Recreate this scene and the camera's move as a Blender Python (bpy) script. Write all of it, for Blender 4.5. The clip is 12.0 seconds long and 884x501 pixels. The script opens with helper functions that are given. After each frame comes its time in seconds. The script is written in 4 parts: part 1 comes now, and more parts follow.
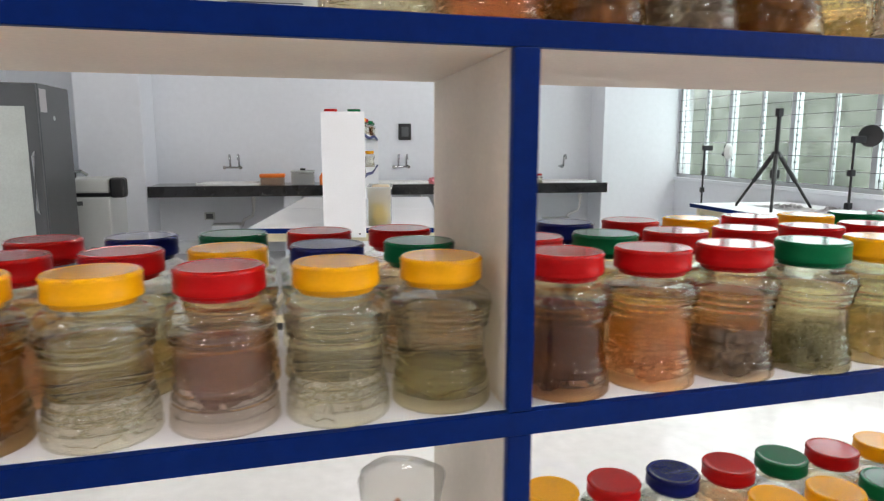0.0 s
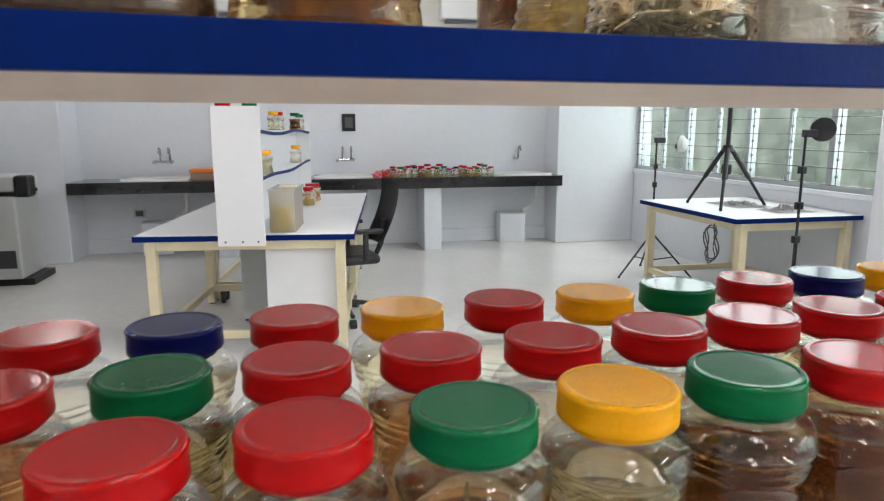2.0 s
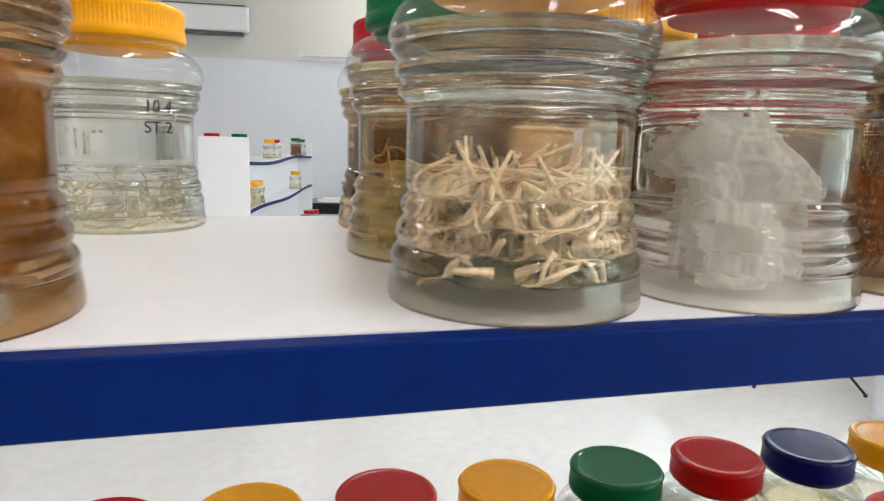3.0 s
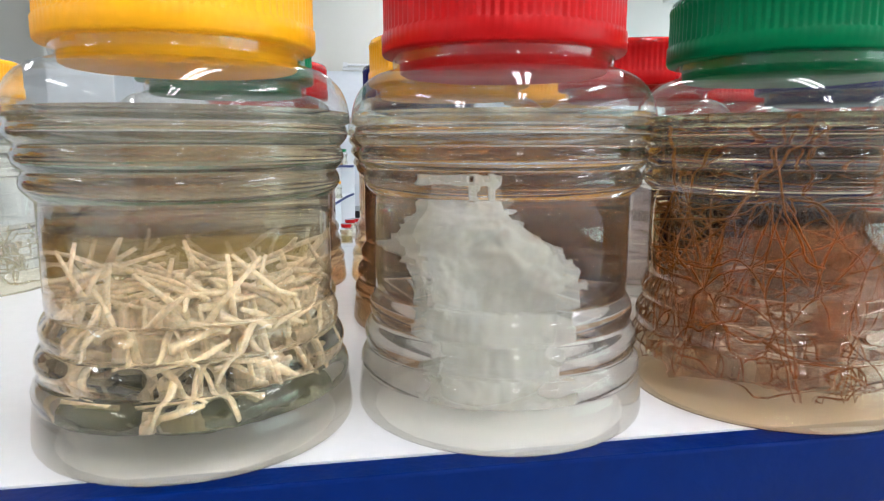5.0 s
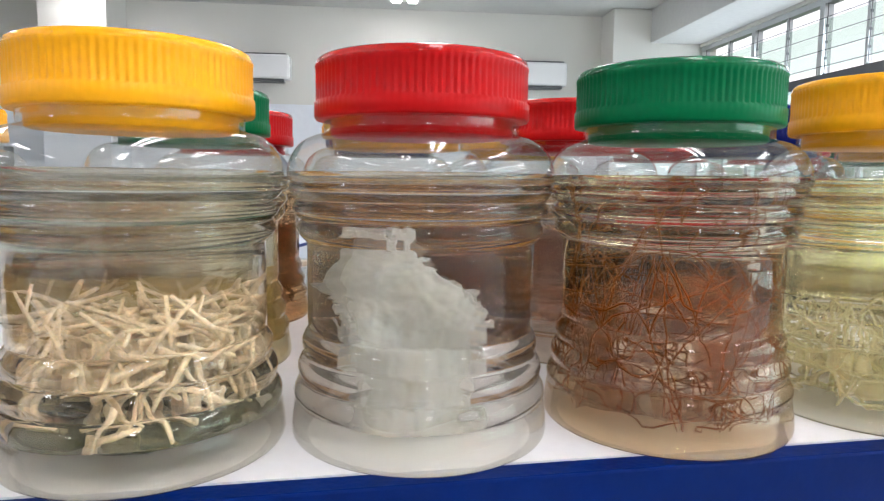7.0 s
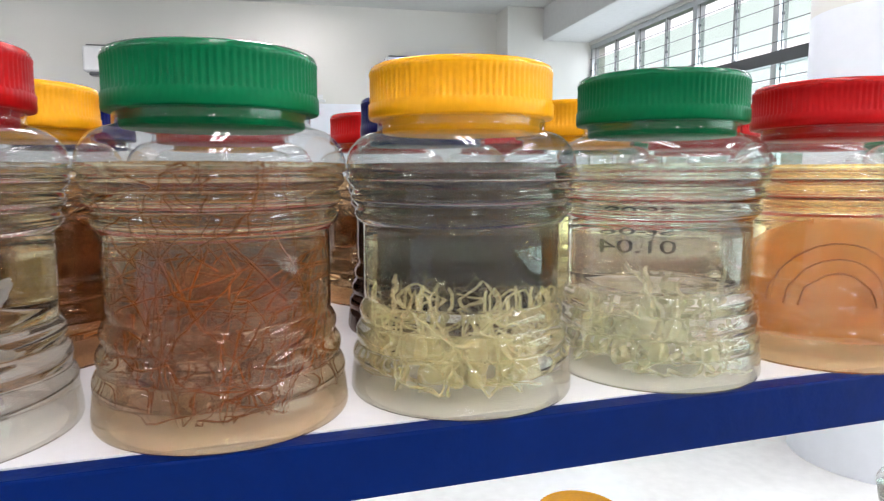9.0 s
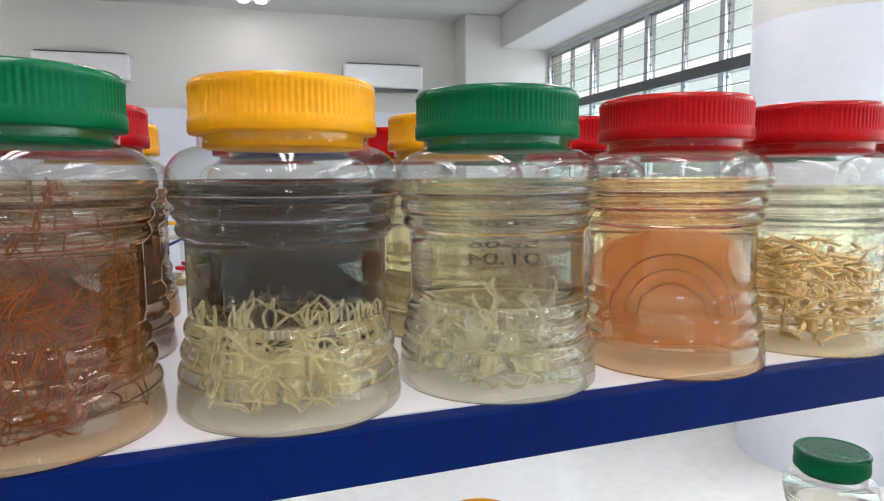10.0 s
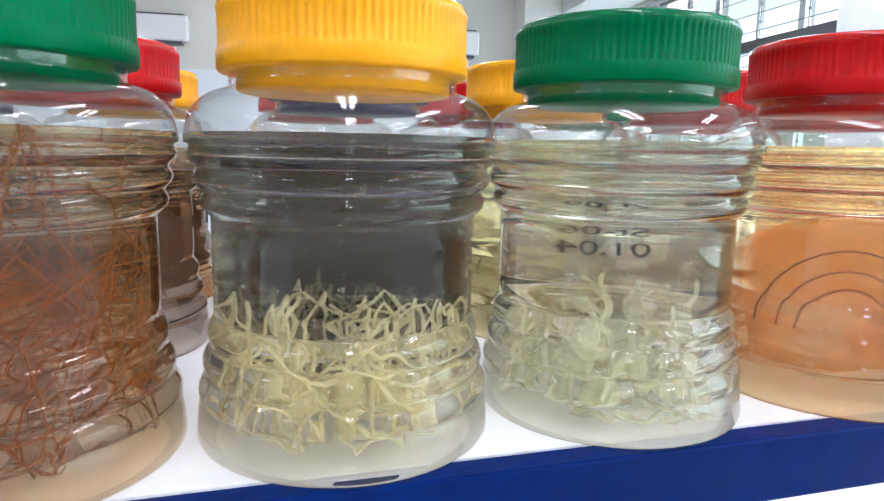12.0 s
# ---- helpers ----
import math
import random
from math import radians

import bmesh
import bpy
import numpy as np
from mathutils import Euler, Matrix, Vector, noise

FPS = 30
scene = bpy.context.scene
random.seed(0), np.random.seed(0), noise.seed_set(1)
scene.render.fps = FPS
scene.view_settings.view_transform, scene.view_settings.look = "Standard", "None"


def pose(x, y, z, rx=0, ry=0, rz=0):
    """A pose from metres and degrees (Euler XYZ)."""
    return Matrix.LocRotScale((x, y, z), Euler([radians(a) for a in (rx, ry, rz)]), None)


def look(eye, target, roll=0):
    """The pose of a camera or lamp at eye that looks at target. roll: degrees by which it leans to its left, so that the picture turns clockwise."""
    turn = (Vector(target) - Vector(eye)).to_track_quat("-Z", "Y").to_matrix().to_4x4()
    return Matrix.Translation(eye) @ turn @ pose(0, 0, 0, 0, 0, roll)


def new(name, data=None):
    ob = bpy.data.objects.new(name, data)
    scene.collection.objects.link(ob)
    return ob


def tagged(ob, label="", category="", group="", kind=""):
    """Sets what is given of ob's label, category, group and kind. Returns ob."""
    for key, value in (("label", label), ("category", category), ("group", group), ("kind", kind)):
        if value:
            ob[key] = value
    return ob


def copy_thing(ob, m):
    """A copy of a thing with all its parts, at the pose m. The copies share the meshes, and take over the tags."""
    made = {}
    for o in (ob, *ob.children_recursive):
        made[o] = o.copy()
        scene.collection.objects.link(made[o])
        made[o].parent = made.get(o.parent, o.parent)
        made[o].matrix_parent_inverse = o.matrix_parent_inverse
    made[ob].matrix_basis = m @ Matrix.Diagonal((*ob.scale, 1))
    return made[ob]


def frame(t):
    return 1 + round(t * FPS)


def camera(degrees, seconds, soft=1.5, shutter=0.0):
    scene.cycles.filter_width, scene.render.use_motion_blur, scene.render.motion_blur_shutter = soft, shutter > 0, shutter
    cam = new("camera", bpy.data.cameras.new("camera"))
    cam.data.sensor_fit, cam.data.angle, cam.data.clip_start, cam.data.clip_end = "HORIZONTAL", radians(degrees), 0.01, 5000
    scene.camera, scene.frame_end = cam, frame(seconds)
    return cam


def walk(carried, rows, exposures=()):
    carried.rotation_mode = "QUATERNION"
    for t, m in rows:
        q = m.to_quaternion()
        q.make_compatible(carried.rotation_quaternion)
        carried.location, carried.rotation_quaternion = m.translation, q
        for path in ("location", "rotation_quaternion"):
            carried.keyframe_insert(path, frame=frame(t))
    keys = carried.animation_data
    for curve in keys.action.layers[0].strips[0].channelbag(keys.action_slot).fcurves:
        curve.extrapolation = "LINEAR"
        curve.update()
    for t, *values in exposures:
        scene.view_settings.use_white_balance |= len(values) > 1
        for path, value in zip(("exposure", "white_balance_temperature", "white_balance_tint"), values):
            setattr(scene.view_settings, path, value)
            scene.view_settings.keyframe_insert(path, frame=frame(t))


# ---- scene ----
# ---------------------------------------------------------------- camera
PATH = [
    (0, (-0.273, -0.661, 1.292, 80.92, -0.10, -15.46)),
    (0.5, (-0.019, -0.655, 1.314, 80.48, -1.99, -12.54)),
    (1.0, (0.133, -0.572, 1.316, 79.96, -2.06, -13.66)),
    (1.5, (0.231, -0.447, 1.327, 80.91, -1.68, -14.96)),
    (2.0, (0.291, -0.374, 1.363, 79.67, 0.11, -16.65)),
    (2.5, (0.378, -0.305, 1.448, 81.21, 0.70, -18.21)),
    (2.7, (0.418, -0.272, 1.481, 80.59, -0.46, -16.90)),
    (4.3, (0.606, -0.179, 1.506, 82.30, -0.50, -10.75)),
    (4.5, (0.610, -0.180, 1.518, 81.04, -0.37, -10.76)),
    (5.0, (0.635, -0.208, 1.526, 81.03, -0.07, -10.00)),
    (5.5, (0.628, -0.239, 1.533, 82.59, -0.89, -10.04)),
    (6.0, (0.636, -0.246, 1.543, 82.86, -1.18, -10.38)),
    (6.5, (0.646, -0.246, 1.543, 83.24, -0.38, -10.09)),
    (6.7, (0.649, -0.243, 1.538, 83.62, -0.60, -10.12)),
    (8.5, (0.790, -0.269, 1.532, 83.92, 0.75, -15.06)),
    (9.0, (0.832, -0.278, 1.532, 83.58, 0.15, -17.70)),
    (9.5, (0.861, -0.287, 1.532, 83.34, 0.23, -17.86)),
    (10.0, (0.901, -0.303, 1.536, 84.10, 0.40, -20.62)),
    (10.5, (0.899, -0.280, 1.531, 83.47, 0.02, -18.64)),
    (11.0, (0.925, -0.253, 1.533, 82.36, -0.53, -18.11)),
    (11.5, (0.929, -0.230, 1.535, 82.04, -0.92, -16.73)),
    (12.0, (0.910, -0.213, 1.533, 81.45, -1.10, -16.25)),
]
cam = camera(67.5, 12.0, soft=1.2, shutter=0.25)
walk(cam, [(t, pose(*p)) for t, p in PATH], [(0, 0.08, 6600, 16), (1.2, 0.0, 6500, 15), (2.7, 0.04, 6600, 15), (4.3, 0.35, 6050, 12), (5.5, 0.36, 6100, 13), (6.0, 0.24, 6150, 14), (6.7, 0.24, 6200, 15), (8.5, 0.22, 6250, 17), (9.5, 0.24, 6250, 17), (9.9, -0.07, 6250, 18), (10.6, -0.12, 6250, 18), (11.3, 0.40, 5800, 15), (12, 0.40, 5800, 15)])

# the room stands turned by five degrees against the rack
ROOM = pose(0, 0, 0, 0, 0, -5)

# ---------------------------------------------------------------- world and light
world = bpy.data.worlds.new("world")
scene.world = world
world.use_nodes = True
wn = world.node_tree.nodes
sky = wn.new("ShaderNodeTexSky")
sky.sky_type, sky.sun_disc = "NISHITA", False
sky.sun_elevation, sky.sun_rotation = radians(50), radians(120)
sky.air_density, sky.dust_density = 1.5, 4.0
wn["Background"].inputs["Strength"].default_value = 0.15
world.node_tree.links.new(sky.outputs[0], wn["Background"].inputs["Color"])

sun = new("sun", bpy.data.lights.new("sun", "SUN"))
sun.data.energy, sun.data.angle, sun.data.color = 1.0, radians(15), (1, 0.97, 0.92)
sun.matrix_world = look((0, 0, 0), (-0.5, 0.35, -1.2))

day = new("window_daylight", bpy.data.lights.new("window_daylight", "AREA"))
day.data.shape, day.data.size, day.data.size_y = "RECTANGLE", 3.9, 2.0
day.data.energy, day.data.color = 72, (0.86, 0.95, 1.0)
day.matrix_world = ROOM @ look((4.44, 5.2, 1.95), (0, 5.2, 1.4))

day = new("window_daylight", bpy.data.lights.new("window_daylight", "AREA"))
day.data.shape, day.data.size, day.data.size_y = "RECTANGLE", 5.6, 2.0
day.data.energy, day.data.color = 150, (0.90, 0.97, 1.0)
day.matrix_world = ROOM @ look((4.44, -0.6, 1.95), (0, -0.6, 1.5))

# ---------------------------------------------------------------- materials


def material(name, color, rough=0.5, metal=0.0, vary=0.06, scale=6.0, bump=0.0, bump_scale=80.0, coat=0.0, spec=0.5):
    m = bpy.data.materials.new(name)
    m.use_nodes = True
    n, k = m.node_tree.nodes, m.node_tree.links
    b = n["Principled BSDF"]
    b.inputs["Roughness"].default_value, b.inputs["Metallic"].default_value = rough, metal
    b.inputs["Coat Weight"].default_value, b.inputs["Specular IOR Level"].default_value = coat, spec
    tc = n.new("ShaderNodeTexCoord")
    big, fine, mix, ramp = n.new("ShaderNodeTexNoise"), n.new("ShaderNodeTexNoise"), n.new("ShaderNodeMath"), n.new("ShaderNodeMixRGB")
    big.inputs["Scale"].default_value, big.inputs["Detail"].default_value = scale, 5
    fine.inputs["Scale"].default_value, fine.inputs["Detail"].default_value = scale * 14, 3
    mix.operation = "MULTIPLY"
    k.new(tc.outputs["Object"], big.inputs["Vector"])
    k.new(tc.outputs["Object"], fine.inputs["Vector"])
    k.new(big.outputs["Fac"], mix.inputs[0])
    k.new(fine.outputs["Fac"], mix.inputs[1])
    lo = [max(0, c * (1 - 2.2 * vary)) for c in color]
    hi = [min(1, c * (1 + 1.2 * vary)) for c in color]
    ramp.inputs["Color1"].default_value, ramp.inputs["Color2"].default_value = (*lo, 1), (*hi, 1)
    scale_up = n.new("ShaderNodeMath")
    scale_up.operation, scale_up.use_clamp = "MULTIPLY", True
    scale_up.inputs[1].default_value = 2.6
    k.new(mix.outputs[0], scale_up.inputs[0])
    k.new(scale_up.outputs[0], ramp.inputs["Fac"])
    k.new(ramp.outputs[0], b.inputs["Base Color"])
    rr = n.new("ShaderNodeMapRange")
    rr.inputs["To Min"].default_value, rr.inputs["To Max"].default_value = max(0, rough - 0.08), min(1, rough + 0.08)
    k.new(big.outputs["Fac"], rr.inputs["Value"])
    k.new(rr.outputs[0], b.inputs["Roughness"])
    if bump:
        bn, bp = n.new("ShaderNodeTexNoise"), n.new("ShaderNodeBump")
        bn.inputs["Scale"].default_value, bn.inputs["Detail"].default_value = bump_scale, 4
        bp.inputs["Strength"].default_value, bp.inputs["Distance"].default_value = bump, 0.002
        k.new(tc.outputs["Object"], bn.inputs["Vector"])
        k.new(bn.outputs["Fac"], bp.inputs["Height"])
        k.new(bp.outputs[0], b.inputs["Normal"])
    return m


def emitter(name, color, strength):
    m = bpy.data.materials.new(name)
    m.use_nodes = True
    b = m.node_tree.nodes["Principled BSDF"]
    b.inputs["Emission Color"].default_value, b.inputs["Emission Strength"].default_value = (*color, 1), strength
    b.inputs["Base Color"].default_value = (0.8, 0.8, 0.8, 1)
    return m


def rim_gloss(n, k, low=0.035, high=0.75, power=4.0):
    """Mirror share that grows towards grazing view, the same from both sides."""
    lw, pw, mr = n.new("ShaderNodeLayerWeight"), n.new("ShaderNodeMath"), n.new("ShaderNodeMapRange")
    lw.inputs["Blend"].default_value = 0.5
    pw.operation, pw.inputs[1].default_value = "POWER", power
    mr.inputs["To Min"].default_value, mr.inputs["To Max"].default_value = low, high
    k.new(lw.outputs["Facing"], pw.inputs[0])
    k.new(pw.outputs[0], mr.inputs["Value"])
    return mr.outputs[0]


def clear_sheet(name, tint=(0.97, 0.98, 0.97), ior=1.5, haze=0.0, rough=0.02):
    """A thin clear wall: lets light straight through, mirrors by Fresnel."""
    m = bpy.data.materials.new(name)
    m.use_nodes = True
    n, k = m.node_tree.nodes, m.node_tree.links
    out = n["Material Output"]
    n.remove(n["Principled BSDF"])
    t, g, mix = n.new("ShaderNodeBsdfTransparent"), n.new("ShaderNodeBsdfGlossy"), n.new("ShaderNodeMixShader")
    t.inputs[0].default_value, g.inputs["Roughness"].default_value = (*tint, 1), rough
    k.new(rim_gloss(n, k, (ior - 1) ** 2 / (ior + 1) ** 2), mix.inputs[0])
    base = t
    if haze:
        d, mx = n.new("ShaderNodeBsdfTranslucent"), n.new("ShaderNodeMixShader")
        d.inputs[0].default_value = (0.88, 0.89, 0.87, 1)
        mx.inputs[0].default_value = haze
        k.new(t.outputs[0], mx.inputs[1])
        k.new(d.outputs[0], mx.inputs[2])
        base = mx
    k.new(base.outputs[0], mix.inputs[1])
    k.new(g.outputs[0], mix.inputs[2])
    k.new(mix.outputs[0], out.inputs[0])
    return m


def liquid(name, tint):
    """Fluid and the jar wall round it: gloss by Fresnel over a tinted mix of straight and bent light."""
    m = bpy.data.materials.new(name)
    m.use_nodes = True
    n, k = m.node_tree.nodes, m.node_tree.links
    out = n["Material Output"]
    n.remove(n["Principled BSDF"])
    g, t, mix = n.new("ShaderNodeBsdfGlass"), n.new("ShaderNodeBsdfTransparent"), n.new("ShaderNodeMixShader")
    sh, top = n.new("ShaderNodeBsdfGlossy"), n.new("ShaderNodeMixShader")
    g.inputs["IOR"].default_value, g.inputs["Roughness"].default_value = 1.33, 0.0
    half = [c ** 0.5 for c in tint]
    g.inputs["Color"].default_value, t.inputs[0].default_value = (*half, 1), (*half, 1)
    sh.inputs["Roughness"].default_value = 0.012
    mix.inputs[0].default_value = BENT
    k.new(t.outputs[0], mix.inputs[1])
    k.new(g.outputs[0], mix.inputs[2])
    k.new(rim_gloss(n, k, 0.032, 0.55, 3.5), top.inputs[0])
    k.new(mix.outputs[0], top.inputs[1])
    k.new(sh.outputs[0], top.inputs[2])
    k.new(top.outputs[0], out.inputs[0])
    return m


BENT = 0.75
M_WALL = material("wall_paint", (0.76, 0.79, 0.84), 0.45, vary=0.02, scale=1.2, bump=0.15, bump_scale=60)
n, k = M_WALL.node_tree.nodes, M_WALL.node_tree.links
# cream distemper above the white gloss dado
sep, step, tone, tc = n.new("ShaderNodeSeparateXYZ"), n.new("ShaderNodeMath"), n.new("ShaderNodeMixRGB"), n.new("ShaderNodeTexCoord")
step.operation, step.inputs[1].default_value = "GREATER_THAN", 2.36
old = n["Principled BSDF"].inputs["Base Color"].links[0].from_socket
k.new(tc.outputs["Object"], sep.inputs[0])
k.new(sep.outputs["Z"], step.inputs[0])
k.new(step.outputs[0], tone.inputs["Fac"])
k.new(old, tone.inputs["Color1"])
tone.inputs["Color2"].default_value = (0.69, 0.68, 0.63, 1)
k.new(tone.outputs[0], n["Principled BSDF"].inputs["Base Color"])
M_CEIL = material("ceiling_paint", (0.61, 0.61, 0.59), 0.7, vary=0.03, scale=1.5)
M_FLOOR = material("floor_tile", (0.75, 0.745, 0.73), 0.12, vary=0.05, scale=1.1, bump=0.04, bump_scale=3)
M_BOARD = material("white_laminate", (0.81, 0.82, 0.84), 0.35, vary=0.02, scale=8)
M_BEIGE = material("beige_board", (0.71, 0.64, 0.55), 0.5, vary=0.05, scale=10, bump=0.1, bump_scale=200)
M_BLUE = material("blue_edge_paint", (0.0002, 0.013, 0.112), 0.42, spec=0.08, vary=0.10, scale=5, bump=0.25, bump_scale=90)
M_LID = {
    "red": material("red_plastic", (0.46, 0.005, 0.004), 0.07, spec=0.32, vary=0.05, scale=20, bump=0.04, bump_scale=150),
    "yellow": material("yellow_plastic", (0.88, 0.39, 0.002), 0.13, spec=0.30, vary=0.04, scale=20, bump=0.04, bump_scale=150),
    "green": material("green_plastic", (0.0001, 0.125, 0.043), 0.07, spec=0.32, vary=0.05, scale=20, bump=0.04, bump_scale=150),
    "blue": material("navy_plastic", (0.002, 0.006, 0.10), 0.12, spec=0.36, vary=0.05, scale=20, bump=0.04, bump_scale=150),
}
M_SIDE = {
    "red": material("red_plastic_side", (0.47, 0.005, 0.006), 0.36, spec=0.12, vary=0.05, scale=20, bump=0.04, bump_scale=150),
    "yellow": material("yellow_plastic_side", (0.88, 0.39, 0.002), 0.38, spec=0.20, vary=0.04, scale=20, bump=0.04, bump_scale=150),
    "green": material("green_plastic_side", (0.0001, 0.130, 0.046), 0.36, spec=0.08, vary=0.05, scale=20, bump=0.04, bump_scale=150),
    "blue": material("navy_plastic_side", (0.002, 0.006, 0.10), 0.36, spec=0.12, vary=0.05, scale=20, bump=0.04, bump_scale=150),
}
M_PET = clear_sheet("clear_plastic_wall", (0.97, 0.975, 0.965), 1.7, haze=0.02, rough=0.012)
M_PANE = clear_sheet("louvre_glass", (0.84, 0.91, 0.87), 1.5, haze=0.04)
M_CREAM = material("cream_enamel", (0.70, 0.62, 0.42), 0.4, vary=0.05, scale=9)
M_BLACK = material("black_plastic", (0.012, 0.012, 0.014), 0.4, vary=0.15, scale=12)
M_GRANITE = material("black_granite", (0.018, 0.018, 0.020), 0.10, vary=0.5, scale=14)
M_CERAMIC = material("white_ceramic", (0.82, 0.82, 0.82), 0.12, vary=0.01)
M_CHROME = material("chrome", (0.50, 0.51, 0.53), 0.12, 1.0, vary=0.02)
M_ALU = material("aluminium", (0.55, 0.57, 0.58), 0.38, 0.8, vary=0.06)
M_GREY = material("grey_steel", (0.10, 0.105, 0.11), 0.33, 0.4, vary=0.05)
M_LGREY = material("light_grey_enamel", (0.55, 0.57, 0.56), 0.4, vary=0.04)
M_ORANGE = material("orange_plastic", (0.85, 0.20, 0.02), 0.35)
M_PAPER = material("white_paper", (0.52, 0.50, 0.51), 0.8, vary=0.03, scale=20)
M_INK = material("black_ink", (0.02, 0.02, 0.025), 0.7)
M_RING = material("leaf_ring", (0.28, 0.10, 0.03), 0.6)
M_GLOW = emitter("lamp_diffuser", (1.0, 0.97, 0.935), 23.0)
M_TUBE = material("tube_casing", (0.72, 0.73, 0.74), 0.35)

# ---------------------------------------------------------------- mesh helpers


def finish(bm, name, mat, smooth=False):
    me = bpy.data.meshes.new(name)
    bmesh.ops.recalc_face_normals(bm, faces=bm.faces)
    if smooth:
        for f in bm.faces:
            f.smooth = True
    bm.to_mesh(me)
    bm.free()
    for x in mat if isinstance(mat, (list, tuple)) else [mat]:
        me.materials.append(x)
    return me


def part(name, bm, mat, parent, label="", smooth=False, at=None):
    ob = new(name, finish(bm, name, mat, smooth) if isinstance(bm, bmesh.types.BMesh) else bm)
    ob.parent = parent
    if at is not None:
        ob.matrix_basis = at
    return tagged(ob, label)


def thing(name, m, label, category, group="", kind=""):
    ob = new(name)
    ob.empty_display_size = 0.1
    ob.matrix_world = m
    return tagged(ob, label, category, group, kind)


def box(bm, a, b, bev=0.0, seg=2):
    m = Matrix.Translation([(x + y) / 2 for x, y in zip(a, b)]) @ Matrix.Diagonal((*[abs(y - x) for x, y in zip(a, b)], 1))
    v = bmesh.ops.create_cube(bm, size=1, matrix=m)["verts"]
    if bev:
        e = list({x for y in v for x in y.link_edges})
        bmesh.ops.bevel(bm, geom=e, offset=bev, segments=seg, profile=0.5, affect="EDGES", clamp_overlap=True)
    return bm


def boxes(*rows, bev=0.0):
    bm = bmesh.new()
    for a, b in rows:
        box(bm, a, b, bev)
    return bm


def rod(bm, p, q, r, r2=None, seg=10):
    p, q = Vector(p), Vector(q)
    d = q - p
    m = Matrix.Translation((p + q) / 2) @ d.to_track_quat("Z", "Y").to_matrix().to_4x4()
    bmesh.ops.create_cone(bm, cap_ends=True, segments=seg, radius1=r, radius2=r if r2 is None else r2, depth=d.length, matrix=m)
    return bm


def tube(bm, pts, r, seg=6, taper=1.0):
    rings, pts = [], [Vector(p) for p in pts]
    for i, p in enumerate(pts):
        d = (pts[min(i + 1, len(pts) - 1)] - pts[max(i - 1, 0)]).normalized()
        qd = d.to_track_quat("Z", "Y")
        rr = r * (1 + (taper - 1) * i / max(1, len(pts) - 1))
        rings.append([bm.verts.new(p + qd @ Vector((rr * math.cos(a), rr * math.sin(a), 0))) for a in [2 * math.pi * j / seg for j in range(seg)]])
    for a, b in zip(rings, rings[1:]):
        for j in range(seg):
            bm.faces.new((a[j], a[(j + 1) % seg], b[(j + 1) % seg], b[j]))
    bm.faces.new(rings[0][::-1])
    bm.faces.new(rings[-1])
    return bm


def lathe(bm, prof, seg=40, cap0=False, cap1=False, ribs=None):
    """prof: rows of (radius, z). ribs: extra radius by row index and step round the turn."""
    rings = []
    for i, (r, z) in enumerate(prof):
        ring = []
        for j in range(seg):
            a, rr = 2 * math.pi * j / seg, r + (ribs(i, j) if ribs else 0)
            ring.append(bm.verts.new((rr * math.cos(a), rr * math.sin(a), z)))
        rings.append(ring)
    for a, b in zip(rings, rings[1:]):
        for j in range(seg):
            bm.faces.new((a[j], a[(j + 1) % seg], b[(j + 1) % seg], b[j]))
    if cap0:
        bm.faces.new(rings[0][::-1])
    if cap1:
        bm.faces.new(rings[-1])
    return bm


def structure(name, bm, mat, label, smooth=False):
    ob = new(name, finish(bm, name, mat, smooth))
    ob.matrix_world = ROOM
    return tagged(ob, label, kind="structure")


# ---------------------------------------------------------------- the room
X0, X1, Y0, Y1, ZC = -3.6, 4.3, -4.2, 7.62, 3.45
structure("floor", boxes(((X0 - 0.3, Y0 - 0.3, -0.1), (X1 + 0.3, Y1 + 0.3, 0))), M_FLOOR, "polished pale cream floor")
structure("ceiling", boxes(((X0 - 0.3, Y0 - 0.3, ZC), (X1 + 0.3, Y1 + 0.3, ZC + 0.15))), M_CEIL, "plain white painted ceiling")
structure("wall_north", boxes(((X0 - 0.2, Y1, 0), (X1 + 0.2, Y1 + 0.2, ZC))), M_WALL, "white dado wall with cream paint above")
# unseen closing wall; its darker tone is made up to dim the jars' reflections
M_DIMWALL = material("dimmed_unseen_wall", (0.50, 0.47, 0.42), 0.6, vary=0.03, scale=1.2)
structure("wall_south", boxes(((X0 - 0.2, Y0 - 0.2, 0), (X1 + 0.2, Y0, ZC))), M_DIMWALL, "unseen plain wall, toned dark to dim jar reflections")
structure("wall_west", boxes(((X0 - 0.2, Y0, 0), (X0, Y1, ZC))), M_WALL, "white dado wall with cream paint above")
WY0, WY1, WZ0, WZ1 = 3.05, 7.2, 0.88, 3.05
SY0, SY1 = -3.6, 2.3
structure("wall_east", boxes(((X1, Y0, 0), (X1 + 0.2, SY0, ZC)), ((X1, SY1, 0), (X1 + 0.2, WY0, ZC)), ((X1, SY0, 0), (X1 + 0.2, SY1, WZ0)), ((X1, SY0, WZ1), (X1 + 0.2, SY1, ZC)), ((X1, WY1, 0), (X1 + 0.2, Y1, ZC)),
                             ((X1, WY0, 0), (X1 + 0.2, WY1, WZ0)), ((X1, WY0, WZ1), (X1 + 0.2, WY1, ZC))), M_WALL, "white wall under a long louvred window")
structure("corner_pier", boxes(((3.29, 7.2, 0), (4.3, 7.62, ZC)), bev=0.01), M_WALL, "white painted corner pier beside the window")
structure("wall_pier", boxes(((-2.75, 7.05, 0), (-2.08, 7.62, ZC)), bev=0.01), M_WALL, "white painted pier at the counter's end")
